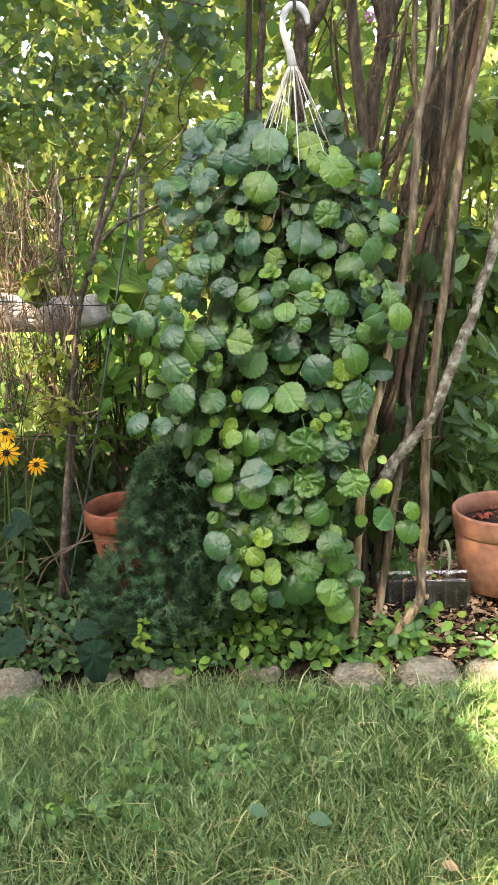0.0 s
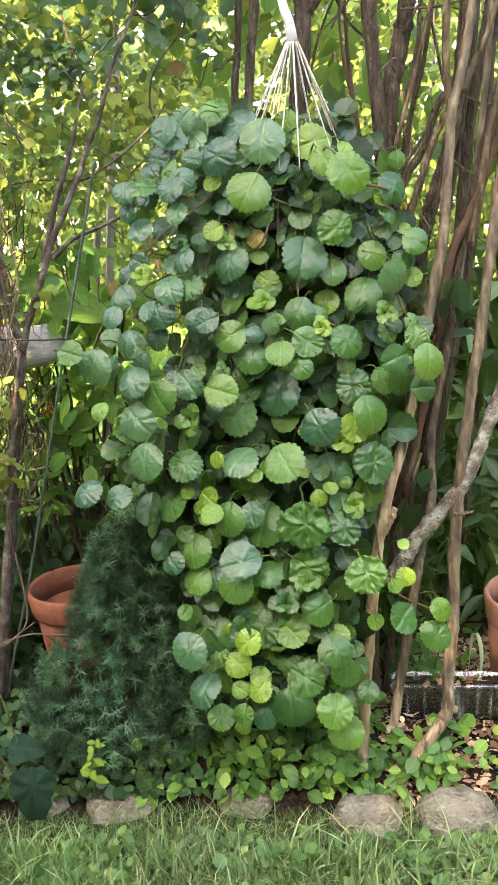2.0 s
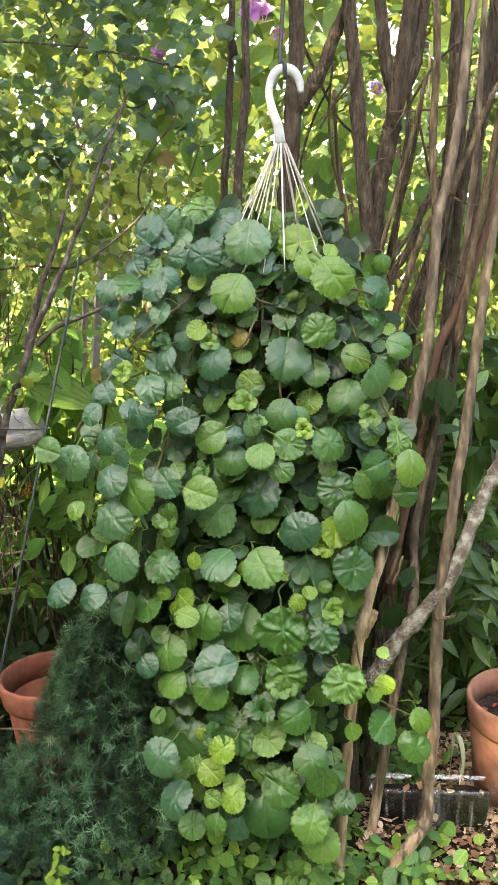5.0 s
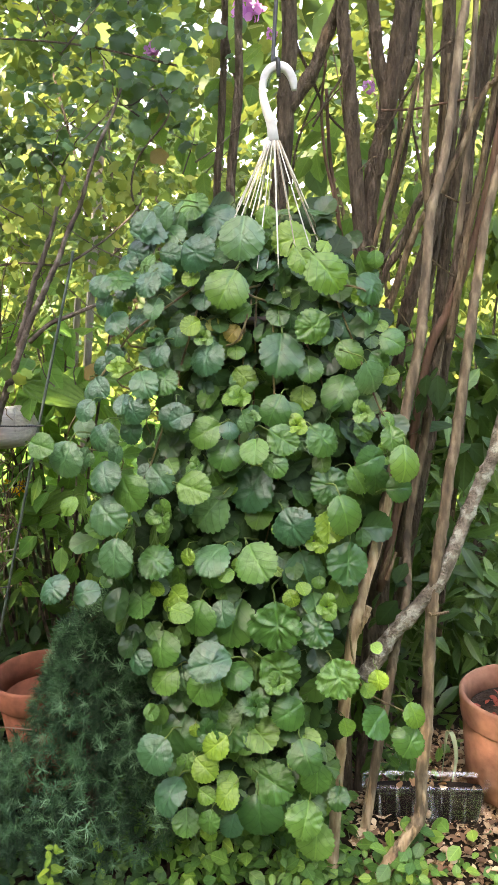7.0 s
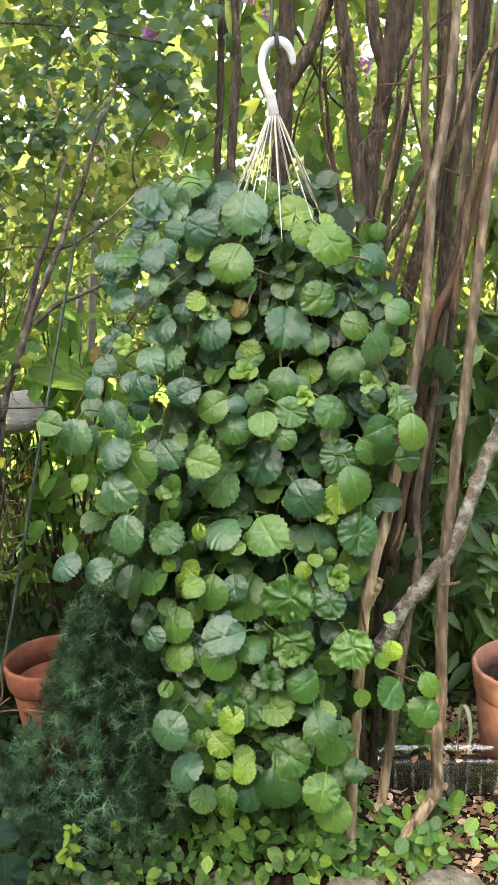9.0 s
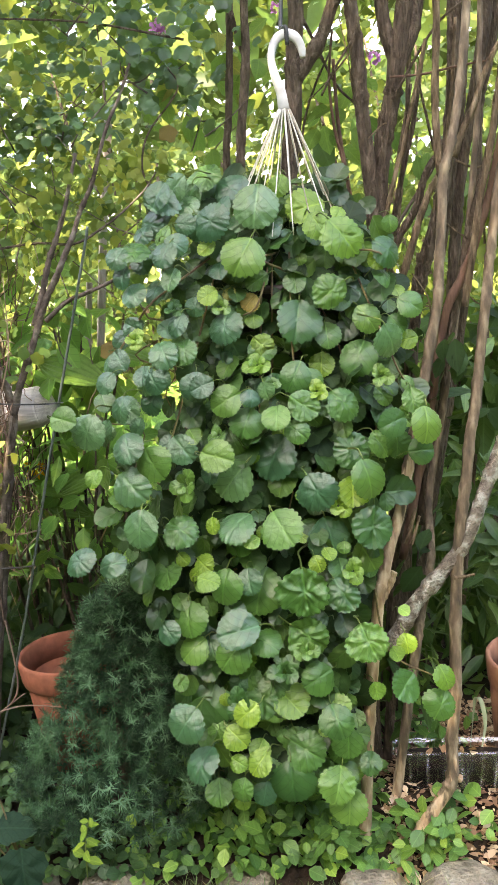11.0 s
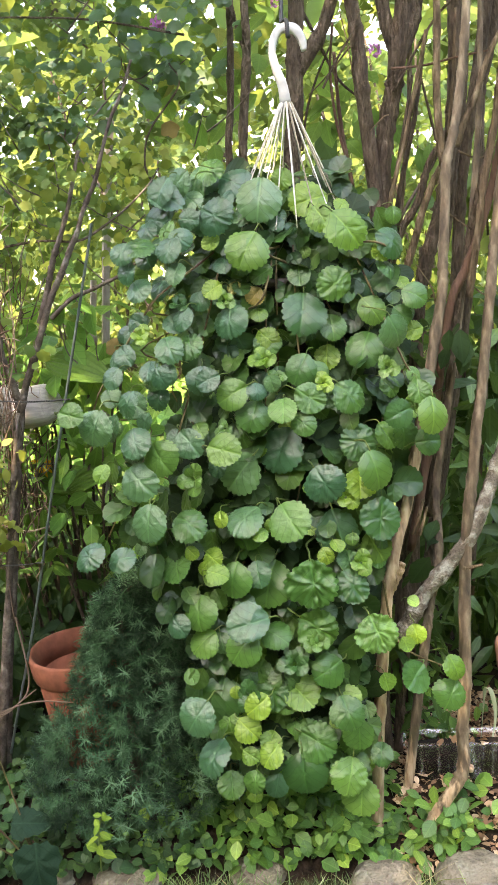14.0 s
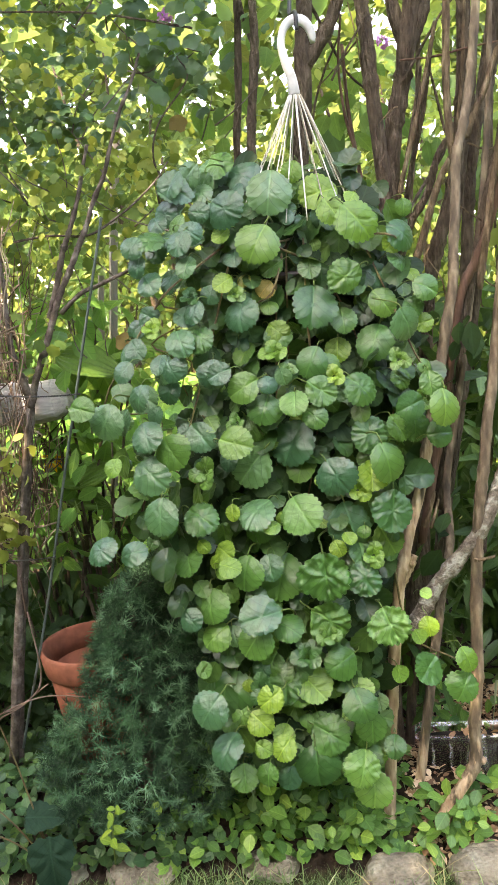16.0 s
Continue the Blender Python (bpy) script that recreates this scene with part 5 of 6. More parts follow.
# ---- pots ----
def flower_pot(name, at, top_r, base_r, height, rim_h, lip, mat, label, tilt=(0, 0, 0)):
    pot = thing(name, at, label, "flower pot")
    pot.rotation_euler = [radians(v) for v in tilt]
    w = 0.008
    neck = height - rim_h
    r_at = lambda z: base_r + (top_r - lip - base_r) * z / height
    body = [(0.012, 0), (base_r - 0.004, 0), (base_r, 0.004), (r_at(neck), neck), (r_at(neck) - w, neck + 0.002), (base_r - w, 0.012), (0.012, 0.012)]
    part("pot_body", mesh_of("pot_body", *lathe(body, 56), mat), pot)
    rim = [(r_at(neck), neck - 0.002), (r_at(neck) + lip * 0.8, neck), (r_at(neck) + lip, neck + 0.004), (top_r, height - 0.004), (top_r - 0.003, height), (top_r - w + 0.002, height),
           (top_r - w - 0.001, height - 0.004), (r_at(neck) - w, neck), (r_at(neck), neck - 0.002)]
    part("rim", mesh_of("rim", *lathe(rim, 56), mat), pot, "thick rolled rim")
    return pot


flower_pot("flower_pot", (-0.408, 0.03, 0.118), 0.088, 0.055, 0.2, 0.042, 0.007, terracotta, "empty orange terracotta pot behind the dwarf spruce", (0, 0, 20))
big_pot = flower_pot("flower_pot", (0.398, 0.02, 0.104), 0.105, 0.09, 0.17, 0.045, 0.003, terracotta_pale, "weathered pinkish terracotta pot filled with soil")
part("soil", mesh_of("soil", *lathe([(0.001, 0.135), (0.05, 0.137), (0.088, 0.132)], 32), soil), big_pot, "dark potting soil")
N = 60
pp, _ = ellipsoid_cloud(g, (0.398, 0.02, 0.252), (0.08, 0.08, 0.006), N, 0)
tagged(new("fallen_petals", scatter("fallen_petals", OVATE, pp, leaf_turns(g, N, np.zeros((N, 3)), 1.0, 0.4, 0), g.uniform(0.008, 0.018, N), petal_red)), "red petals scattered on the soil of the pot", "petals", kind="stuff")

# clear food box with soil
box = thing("plastic_box", (0.226, -0.035, 0.08), "clear plastic food box filled with dark damp soil", "plastic box")
box.rotation_euler = (0, 0, radians(-3))


def box_ring(w, d, z, ribs=0.0):
    """A rounded rectangle of 64 points, with ribs where asked."""
    out = []
    for k in range(64):
        c, s_ = math.cos(2 * math.pi * k / 64), math.sin(2 * math.pi * k / 64)
        f = 1 + ribs * (1 if k % 4 < 2 else -1)
        out.append((math.copysign(abs(c) ** 0.3, c) * w / 2 * f, math.copysign(abs(s_) ** 0.3, s_) * d / 2 * f, z))
    return out


def loft(rings, cap=True):
    faces = [(i * 64 + k, i * 64 + (k + 1) % 64, (i + 1) * 64 + (k + 1) % 64, (i + 1) * 64 + k) for i in range(len(rings) - 1) for k in range(64)]
    if cap:
        faces += [tuple(range(63, -1, -1)), tuple(range((len(rings) - 1) * 64, len(rings) * 64))]
    return [v for r_ in rings for v in r_], faces


W, D, H = 0.2, 0.042, 0.07
part("tray", mesh_of("tray", *loft([box_ring(W * 0.86, D * 0.86, 0.0), box_ring(W * 0.9, D * 0.9, 0.005), box_ring(W * 0.97, D * 0.97, H * 0.82, 0.006), box_ring(W * 0.99, D * 0.99, H * 0.92)], False), clear_plastic, smooth=False), box, "clear ribbed tray")
part("rim", mesh_of("rim", *loft([box_ring(W * 0.985, D * 0.985, H * 0.9), box_ring(W + 0.008, D + 0.008, H * 0.94), box_ring(W + 0.008, D + 0.008, H * 0.99), box_ring(W * 0.97, D * 0.97, H * 1.02), box_ring(W * 0.955, D * 0.955, H * 0.92)], False), clear_rim), box, "clear folded rim")
part("soil", mesh_of("soil", *loft([box_ring(W * 0.84, D * 0.84, 0.003), box_ring(W * 0.93, D * 0.93, H * 0.74), box_ring(W * 0.7, D * 0.7, H * 0.82)]), wet_soil), box, "dark damp soil")
N = 16
pp, _ = ellipsoid_cloud(g, (0.226, -0.035, 0.08 + H * 0.85), (0.08, 0.016, 0.004), N, 0)
tagged(new("dry_leaves", scatter("dry_leaves", OVATE, pp, leaf_turns(g, N, np.zeros((N, 3)), 1.0, 0.5, 0), g.uniform(0.01, 0.024, N), dry_leaf)), "curled brown leaves on the soil of the box", "dry leaves", kind="stuff")

# ---- left side: fence, vines, supports, flowers ----
fence = thing("rail_fence", (-0.5, 0.25, 0.1), "old weathered wooden fence with a bleached log rail", "fence")
rail = [(-0.693, 0.120, 0.731), (-0.612, 0.120, 0.727), (-0.533, 0.120, 0.722), (-0.473, 0.120, 0.721), (-0.438, 0.120, 0.725)]
log_rail = part("rail", mesh_of("rail", *tube(local(fence, rail), 0.04, 0.035, 24, 0.0, 8, 4), log_wood), fence, "bleached log rail")
part("stub", mesh_of("stub", *tube(local(fence, [(-0.438, 0.12, 0.725), (-0.424, 0.12, 0.726), (-0.416, 0.12, 0.728)]), 0.035, 0.02, 24, 0.0, 5, 5), log_wood), log_rail, "broken rounded end of the log")
part("rail", mesh_of("rail", *tube(local(fence, [(-0.85, 0.3, 0.776), (-0.627, 0.32, 0.722), (-0.538, 0.34, 0.723)]), 0.02, 0.018, 14, 0.06, 8, 6), log_wood), fence, "bleached log rail")


def post(pts, w):
    v, f = tube(pts, w, w, 4, 0.02, 6, 3)
    return mesh_of("post", v, f, weathered, smooth=False)


part("post", post(local(fence, [(-0.341, 0.5, 1.271), (-0.367, 0.5, 1.099), (-0.409, 0.5, 0.752), (-0.482, 0.5, 0.085)]), 0.010), fence, "grey wooden post")
part("post", post(local(fence, [(-0.415, 0.5, 0.931), (-0.436, 0.5, 0.754), (-0.505, 0.5, 0.086)]), 0.008), fence, "grey wooden post")
part("post", mesh_of("post", *tube(local(fence, [(-0.451, 0, 0.729), (-0.481, 0, 0.572), (-0.513, 0, 0.391), (-0.562, 0, 0.114)]), 0.003, 0.0085, 10, 0.2, 8, 9), vine_bark), fence, "rough brown bark post")

vine = thing("climbing_vine", (-0.4, 0.1, 0.12), "climbing vine with dark woody stems and green leaves", "vine")
stem([(-0.226, 0.055, 1.244), (-0.245, 0.055, 1.200), (-0.266, 0.055, 1.163), (-0.284, 0.055, 1.119), (-0.300, 0.055, 1.075), (-0.323, 0.055, 1.034), (-0.337, 0.055, 1.000), (-0.351, 0.055, 0.975), (-0.369, 0.055, 0.940), (-0.391, 0.055, 0.902), (-0.413, 0.055, 0.850), (-0.432, 0.055, 0.805), (-0.452, 0.055, 0.759), (-0.465, 0.055, 0.712), (-0.482, 0.05, 0.62), (-0.503, 0.04, 0.48), (-0.533, 0.03, 0.3), (-0.562, 0.02, 0.09)], 0.002, 0.008, vine_bark, "dark woody vine stem", parent=vine, rough=0.12, seed=41)
stem([(-0.479, 0.050, 0.978), (-0.479, 0.050, 0.914), (-0.481, 0.050, 0.828), (-0.470, 0.050, 0.780), (-0.463, 0.052, 0.722)], 0.0025, 0.006, vine_bark, parent=vine, rough=0.12, seed=51)
stem([(-0.323, 0.065, 1.123), (-0.336, 0.065, 1.082), (-0.349, 0.065, 1.040), (-0.368, 0.065, 0.994), (-0.382, 0.065, 0.964), (-0.396, 0.065, 0.920), (-0.416, 0.065, 0.863)], 0.0025, 0.0055, vine_bark, parent=vine, rough=0.12, seed=42)
stem([(-0.201, 0.070, 1.088), (-0.221, 0.070, 1.063), (-0.249, 0.070, 1.039), (-0.274, 0.070, 1.021), (-0.321, 0.070, 0.994), (-0.345, 0.070, 0.987)], 0.0012, 0.0022, vine_bark, parent=vine, seed=43, sides=5)
stem([(-0.251, 0.050, 0.940), (-0.282, 0.050, 0.926), (-0.325, 0.050, 0.910), (-0.358, 0.050, 0.898), (-0.393, 0.050, 0.870)], 0.0022, 0.0042, vine_bark, parent=vine, seed=44, sides=6)
stem([(-0.458, 0.1, 1.335), (-0.373, 0.1, 1.328), (-0.28, 0.1, 1.316), (-0.146, 0.1, 1.284)], 0.0015, 0.002, bark, parent=vine, seed=45, sides=5)
stem([(-0.486, 0.1, 0.987), (-0.413, 0.1, 0.994), (-0.359, 0.1, 0.989)], 0.002, 0.002, bark, parent=vine, seed=46, sides=5)
stem([(-0.176, 0.12, 1.251), (-0.163, 0.12, 1.217), (-0.215, 0.12, 1.154), (-0.229, 0.12, 1.104), (-0.218, 0.12, 1.069)], 0.0012, 0.002, bark, parent=vine, seed=47, sides=5)
twigs = []
for k in range(110):
    p0 = np.array((g.uniform(-0.72, -0.12), g.uniform(0.08, 0.3), g.uniform(0.75, 1.45)))
    d = np.array((g.normal() * 0.6, g.normal() * 0.15, g.uniform(0.2, 1.0))) * g.uniform(0.08, 0.2)
    twigs.append(tube(local(vine, [p0, p0 + d * 0.5 + g.normal(size=3) * 0.01, p0 + d]), 0.0016, 0.0007, 4, 0, 4))
part("brushwood", mesh_of("brushwood", *join(twigs), vine_bark), vine, "thin dark twigs", kind="stuff")


def clumps(parent, lo, hi, count, each, size, mat, label, base=LOBED, spread=0.035, seed=1):
    """Leaves in loose clumps within a box, with gaps between the clumps."""
    q = np.random.default_rng(seed)
    c = q.uniform(lo, hi, (count, 3))
    p = np.repeat(c, each, 0) + q.normal(size=(count * each, 3)) * np.array((spread * 1.25, spread * 0.8, spread * 0.7))
    out = np.tile((0.0, -0.7, 0.0), (len(p), 1))
    me = scatter("foliage", base, p - np.array(parent.location), leaf_turns(q, len(p), out, 0.5, 0.45, 0.6), q.uniform(0.6, 1.25, len(p)) * size, mat)
    return part("foliage", me, parent, label, kind="stuff")


clumps(vine, (-0.75, 0.1, 0.98), (-0.2, 0.3, 1.45), 60, 20, 0.021, vine_leaf, "lobed olive green vine leaves", spread=0.03, seed=81)
clumps(vine, (-0.8, 0.05, 0.78), (-0.4, 0.2, 1.1), 20, 14, 0.02, vine_leaf, "small lobed vine leaves", spread=0.03, seed=82)
clumps(vine, (-0.24, 0.12, 1.21), (-0.14, 0.24, 1.48), 16, 13, 0.026, teal_leaf, "dark blue-green vine leaves", spread=0.045, seed=83)
clumps(vine, (-0.72, 0.12, 1.1), (-0.3, 0.25, 1.46), 30, 13, 0.02, teal_leaf, "dark blue-green vine leaves", spread=0.03, seed=84)
clumps(vine, (-0.7, 0.12, 0.85), (-0.18, 0.3, 1.15), 16, 8, 0.022, pale_leaf, "yellow-green vine leaves", spread=0.03, seed=85)
crown("foliage", vine, (-0.277, 0.1, 1.079), (0.12, 0.08, 0.1), 60, OVATE, 0.021, pale_leaf, 0.0, "yellow-green vine leaves")
# canopy out of view, added to block sky light over the left bed
crown("crown", vine, (-0.62, -0.08, 1.9), (0.45, 0.26, 0.14), 420, OVATE, 0.085, bush_leaf, 0.0, "unseen overhanging vine leaves, added for shade")
crown("foliage", vine, (-0.511, -0.02, 0.655), (0.075, 0.04, 0.04), 60, OVATE, 0.021, pale_leaf, 0.0, "yellowish vine leaves")
crown("foliage", vine, (-0.523, -0.02, 0.545), (0.065, 0.03, 0.045), 50, LOBED, 0.02, pale_leaf, 0.0)
crown("foliage", vine, (-0.544, 0.02, 0.797), (0.05, 0.03, 0.025), 14, LOBED, 0.042, vine_leaf, 0.0)
WIDE = blade(0.72, 0.1, 0.25, 0.3)
wide_me = mesh_of("leaf", *WIDE, broad_leaf)
for at in [(-0.150, 0.260, 1.339), (-0.174, 0.260, 1.293), (-0.106, 0.260, 1.256), (-0.158, 0.260, 1.210), (-0.122, 0.260, 1.146), (-0.201, 0.260, 1.326), (-0.226, 0.260, 1.265), (0.063, 0.260, 1.240), (0.076, 0.260, 1.172), (0.112, 0.260, 1.132), (-0.041, 0.260, 1.222), (-0.040, 0.260, 1.317), (0.106, 0.260, 1.199), (-0.199, 0.260, 1.226), (-0.086, 0.260, 1.301)]:
    for dx, dz in ((0, 0), (g.normal() * 0.035, -0.03), (g.normal() * 0.03, 0.035)):
        rr = frames((g.normal() * 0.4, -1, 0.5 + g.normal() * 0.35), (g.normal() * 0.8, -0.2, -1))
        c = local(vine, [(at[0] + dx, at[1], at[2] + dz)])[0]
        part("leaf", wide_me, vine, "large translucent leaf", m=Matrix([[*(rr[i] * g.uniform(0.034, 0.054)), c[i]] for i in range(3)] + [[0, 0, 0, 1]]))

for at, size in (((-0.199, 0.200, 1.181), 0.034), ((-0.312, 0.100, 0.830), 0.035)):
    rr = frames((0.2, -1, 0.4), (0.5, -0.2, -1))
    c = local(vine, [at])[0]
    part("leaf", mesh_of("leaf", *LOBED, withered_leaf), vine, "withered brown leaf", m=Matrix([[*(rr[i] * size), c[i]] for i in range(3)] + [[0, 0, 0, 1]]))

STRIPED = []
for k in range(9):
    u = k / 8
    w = 0.3 * math.sin(math.pi * u ** 0.75) + 0.01
    STRIPED += [(f * w, u, 0.12 * abs(f) * w - 0.25 * u * u + (0.012 if j % 2 else 0.0)) for j, f in enumerate(np.linspace(-1, 1, 13))]
striped_me = mesh_of("leaf", STRIPED, [(k * 13 + j, k * 13 + j + 1, k * 13 + j + 14, k * 13 + j + 13) for k in range(8) for j in range(12)], striped_leaf, smooth=False)
for at, size, tip in (((-0.431, 0.12, 0.8), 0.13, (1, -0.2, -0.25)), ((-0.319, 0.14, 0.822), 0.1, (1, -0.3, -0.1)), ((-0.494, 0.2, 0.575), 0.1, (0.9, -0.3, 0.2)), ((-0.37, 0.2, 0.581), 0.09, (-0.9, -0.3, -0.2)), ((-0.473, 0.22, 0.525), 0.09, (1, -0.3, 0.1))):
    rr = frames((0.0, -0.6, 0.9), tip)
    c = local(vine, [at])[0]
    part("leaf", striped_me, vine, "broad bright green ribbed leaf", m=Matrix([[*(rr[i] * size), c[i]] for i in range(3)] + [[0, 0, 0, 1]]))

# tangle of dry stems
g = np.random.default_rng(31)
pieces = []


def wisp(p0, way, bend, r, r_end=0.0008):
    """A thin dry stem that wanders as it goes."""
    pts, side = [np.array(p0, float)], g.normal(size=3) * np.array((1, 0.35, 0.7)) * bend
    for k in range(4):
        pts.append(pts[-1] + np.array(way) / 4 + side * math.sin(1.7 * k + 0.6) + g.normal(size=3) * bend * 0.35)
    if max(p[2] for p in pts) < 1.06 and max(p[0] for p in pts) < -0.43 and min(p[2] for p in pts) > 0.08 and (g.random() < 0.45 or abs(pts[2][2] - 0.73) > 0.055):
        pieces.append(tube(pts, r, r_end, 4, 0.0, 3))


for i in range(150):   # upright stems
    wisp((-0.49 - 0.3 * g.random(), g.uniform(-0.02, 0.2), g.uniform(0.3, 0.8)), (g.normal() * 0.05, g.normal() * 0.03, g.uniform(0.12, 0.36)), 0.011, g.uniform(0.001, 0.0022))
for i in range(14):    # fallen stems at the foot
    turn = g.uniform(0.15, 1.1)
    ln = g.uniform(0.1, 0.24)
    wisp((g.uniform(-0.85, -0.6), g.uniform(-0.06, 0.05), g.uniform(0.1, 0.15)), (ln * math.cos(turn) * (1 if g.random() < 0.75 else -1), 0.02, ln * math.sin(turn) * 0.8), 0.01, g.uniform(0.0009, 0.0016))
for i in range(470):   # matted tangle over the rail
    turn = g.normal(1.1, 0.8)
    ln = g.uniform(0.04, 0.16)
    wisp((-0.45 - 0.3 * g.random() ** 1.1, g.uniform(-0.01, 0.2), g.uniform(0.46, 0.98)), (ln * math.cos(turn) * (1 if g.random() < 0.5 else -1), g.normal() * 0.02, ln * math.sin(turn)), 0.012, g.uniform(0.0009, 0.0019))
for i in range(150):   # long hanging stems in front
    wisp((-0.465 - 0.24 * g.random() ** 1.2, g.uniform(-0.01, 0.08), g.uniform(0.5, 0.9)), (g.normal() * 0.025, g.normal() * 0.012, g.uniform(0.08, 0.24)), 0.008, g.uniform(0.0011, 0.0021))
for i in range(50):    # stems lying along the rail
    wisp((g.uniform(-0.68, -0.5), g.uniform(0.05, 0.08), g.uniform(0.71, 0.79)), (g.uniform(0.04, 0.1), 0.0, g.normal() * 0.02), 0.009, g.uniform(0.0009, 0.0015))
tagged(new("dry_stems", mesh_of("dry_stems", *join(pieces), twig_dry)), "tangle of dry brown vine stems along the fence", "dry stems", kind="stuff")

support = thing("plant_support", (-0.511, -0.05, 0.215), "thin green metal plant support with wire hoops", "plant support")
part("stake", mesh_of("stake", *tube(local(support, [(-0.297, -0.02, 1.006), (-0.305, -0.02, 0.975), (-0.35, -0.02, 0.812), (-0.402, -0.02, 0.621), (-0.461, -0.02, 0.397), (-0.515, -0.02, 0.218), (-0.533, -0.02, 0.155)]), 0.0022, 0.0022, 8), green_wire), support, "slanting green wire stake")
part("hoop", mesh_of("hoop", *tube(local(support, [(-0.678, -0.03, 0.777), (-0.543, -0.03, 0.763), (-0.458, -0.03, 0.753), (-0.407, -0.03, 0.749), (-0.358, -0.03, 0.749)]), 0.0013, 0.0013, 6), black_iron), support, "dark wire hoop")
part("hoop", mesh_of("hoop", *tube(local(support, [(-0.617, -0.03, 0.496), (-0.545, -0.03, 0.492), (-0.492, -0.03, 0.49), (-0.456, -0.03, 0.49), (-0.43, -0.03, 0.492)]), 0.0013, 0.0013, 6), black_iron), support, "dark wire hoop")
stem([(-0.643, -0.08, 0.164), (-0.558, -0.08, 0.24), (-0.471, -0.08, 0.277), (-0.39, -0.08, 0.273)], 0.0015, 0.001, twig_dry, "dry trailing stem", parent=vine, seed=48, sides=5)
stem([(-0.607, -0.05, 0.145), (-0.565, -0.05, 0.217), (-0.505, -0.05, 0.254), (-0.475, -0.05, 0.298), (-0.482, -0.05, 0.41)], 0.0015, 0.0015, twig_dry, parent=vine, seed=49, sides=5)
stem([(-0.69, -0.05, 0.229), (-0.618, -0.05, 0.226), (-0.531, -0.05, 0.242), (-0.465, -0.05, 0.284)], 0.0015, 0.0012, twig_dry, parent=vine, seed=50, sides=5)


def coneflower(head, foot, size, face, label):
    fl = thing("coneflower", foot, label, "flower", "yellow coneflowers")
    mid = ((head[0] + foot[0]) / 2 - 0.012, (head[1] + foot[1]) / 2, (head[2] + foot[2]) / 2)
    stalk = part("stalk", mesh_of("stalk", *tube(local(fl, [foot, mid, head]), 0.0022, 0.0016, 6, 0.05), petiole), fl)
    h = np.array(local(fl, [head])[0])
    nrm = unit(np.array(face, float))
    r0 = frames(nrm, np.array((0.1, 0.2, 1.0)))
    pv, pf = blade(0.3, 0.1, 0.35, 0.2)
    petal = mesh_of("petal", pv, pf, petal_yellow)
    for k in range(12):
        a = 6.283 * k / 12
        d = r0 @ np.array((math.cos(a), math.sin(a), -0.25))
        rr = frames(nrm + d * 0.3, d)
        c = h + d * size * 0.12
        part("petal", petal, fl, m=Matrix([[*(rr[i] * size * 0.42), c[i]] for i in range(3)] + [[0, 0, 0, 1]]))
    cv, cf = lathe([(0.001, 0.5), (0.5, 0.42), (0.85, 0.15), (1, -0.2), (0.6, -0.5), (0.001, -0.5)], 14)
    part("seed_cone", mesh_of("seed_cone", cv, cf, seed_head), fl, "dark brown seed cone", m=Matrix([[*(r0[i] * size * 0.12), h[i]] for i in range(3)] + [[0, 0, 0, 1]]))
    for k in range(4):
        z = 0.25 + 0.13 * k
        c = np.array(local(fl, [foot])[0]) * (1 - z) + h * z
        rr = frames((g.normal() * 0.4, -0.5, 0.8), (math.cos(k * 2.4), -0.3, 0.1))
        part("leaf", mesh_of("leaf", *LANCE, dark_shade_leaf), stalk, m=Matrix([[*(rr[i] * 0.05), c[i]] for i in range(3)] + [[0, 0, 0, 1]]))


coneflower((-0.561, -0.200, 0.508), (-0.6, -0.12, 0.08), 0.052, (0.2, -1, 0.45), "yellow coneflower in full bloom with dark centre")
coneflower((-0.515, -0.180, 0.477), (-0.62, -0.1, 0.08), 0.042, (0.1, -0.8, 0.7), "smaller yellow coneflower with drooping petals")
coneflower((-0.580, -0.140, 0.531), (-0.64, -0.08, 0.08), 0.045, (0.3, -0.6, 0.8), "yellow coneflower seen from its side")

coneflower((-0.486, 0.2, 0.604), (-0.5, 0.22, 0.1), 0.05, (0.2, -0.8, 0.6), "pale yellow coneflower behind the fence")

# broad dark leaves at the lawn edge
broad = thing("squash_plant", (-0.46, -0.15, 0.02), "young plant with large dark drooping leaves by the stones", "plant")


def broad_leaf_mesh(seed):
    q = np.random.default_rng(seed)
    seg = 26
    pts = [(0, 0.3, 0.02)]
    for r in (0.4, 0.75, 1.0):
        for k in range(seg):
            a = 2 * math.pi * k / seg + math.pi / 2
            lob = 1 + (0.12 * math.cos(3 * (a - math.pi / 2)) + 0.11 * (k % 2)) * (r == 1.0) + 0.42 * max(0, math.sin(a)) ** 4
            x, y = 0.5 * r * lob * math.cos(a) * 0.95, 0.42 + 0.5 * r * lob * math.sin(a)
            pts.append((x, y, -0.5 * y * y * 0.4 - 0.5 * x * x + 0.05 * math.sin(7 * a) * r + 0.3 * abs(x)))
    faces = [(0, 1 + k, 1 + (k + 1) % seg) for k in range(seg)]
    for i in range(2):
        o = 1 + i * seg
        faces += [(o + k, o + seg + k, o + seg + (k + 1) % seg, o + (k + 1) % seg) for k in range(seg)]
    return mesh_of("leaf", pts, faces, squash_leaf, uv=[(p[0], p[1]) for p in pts])


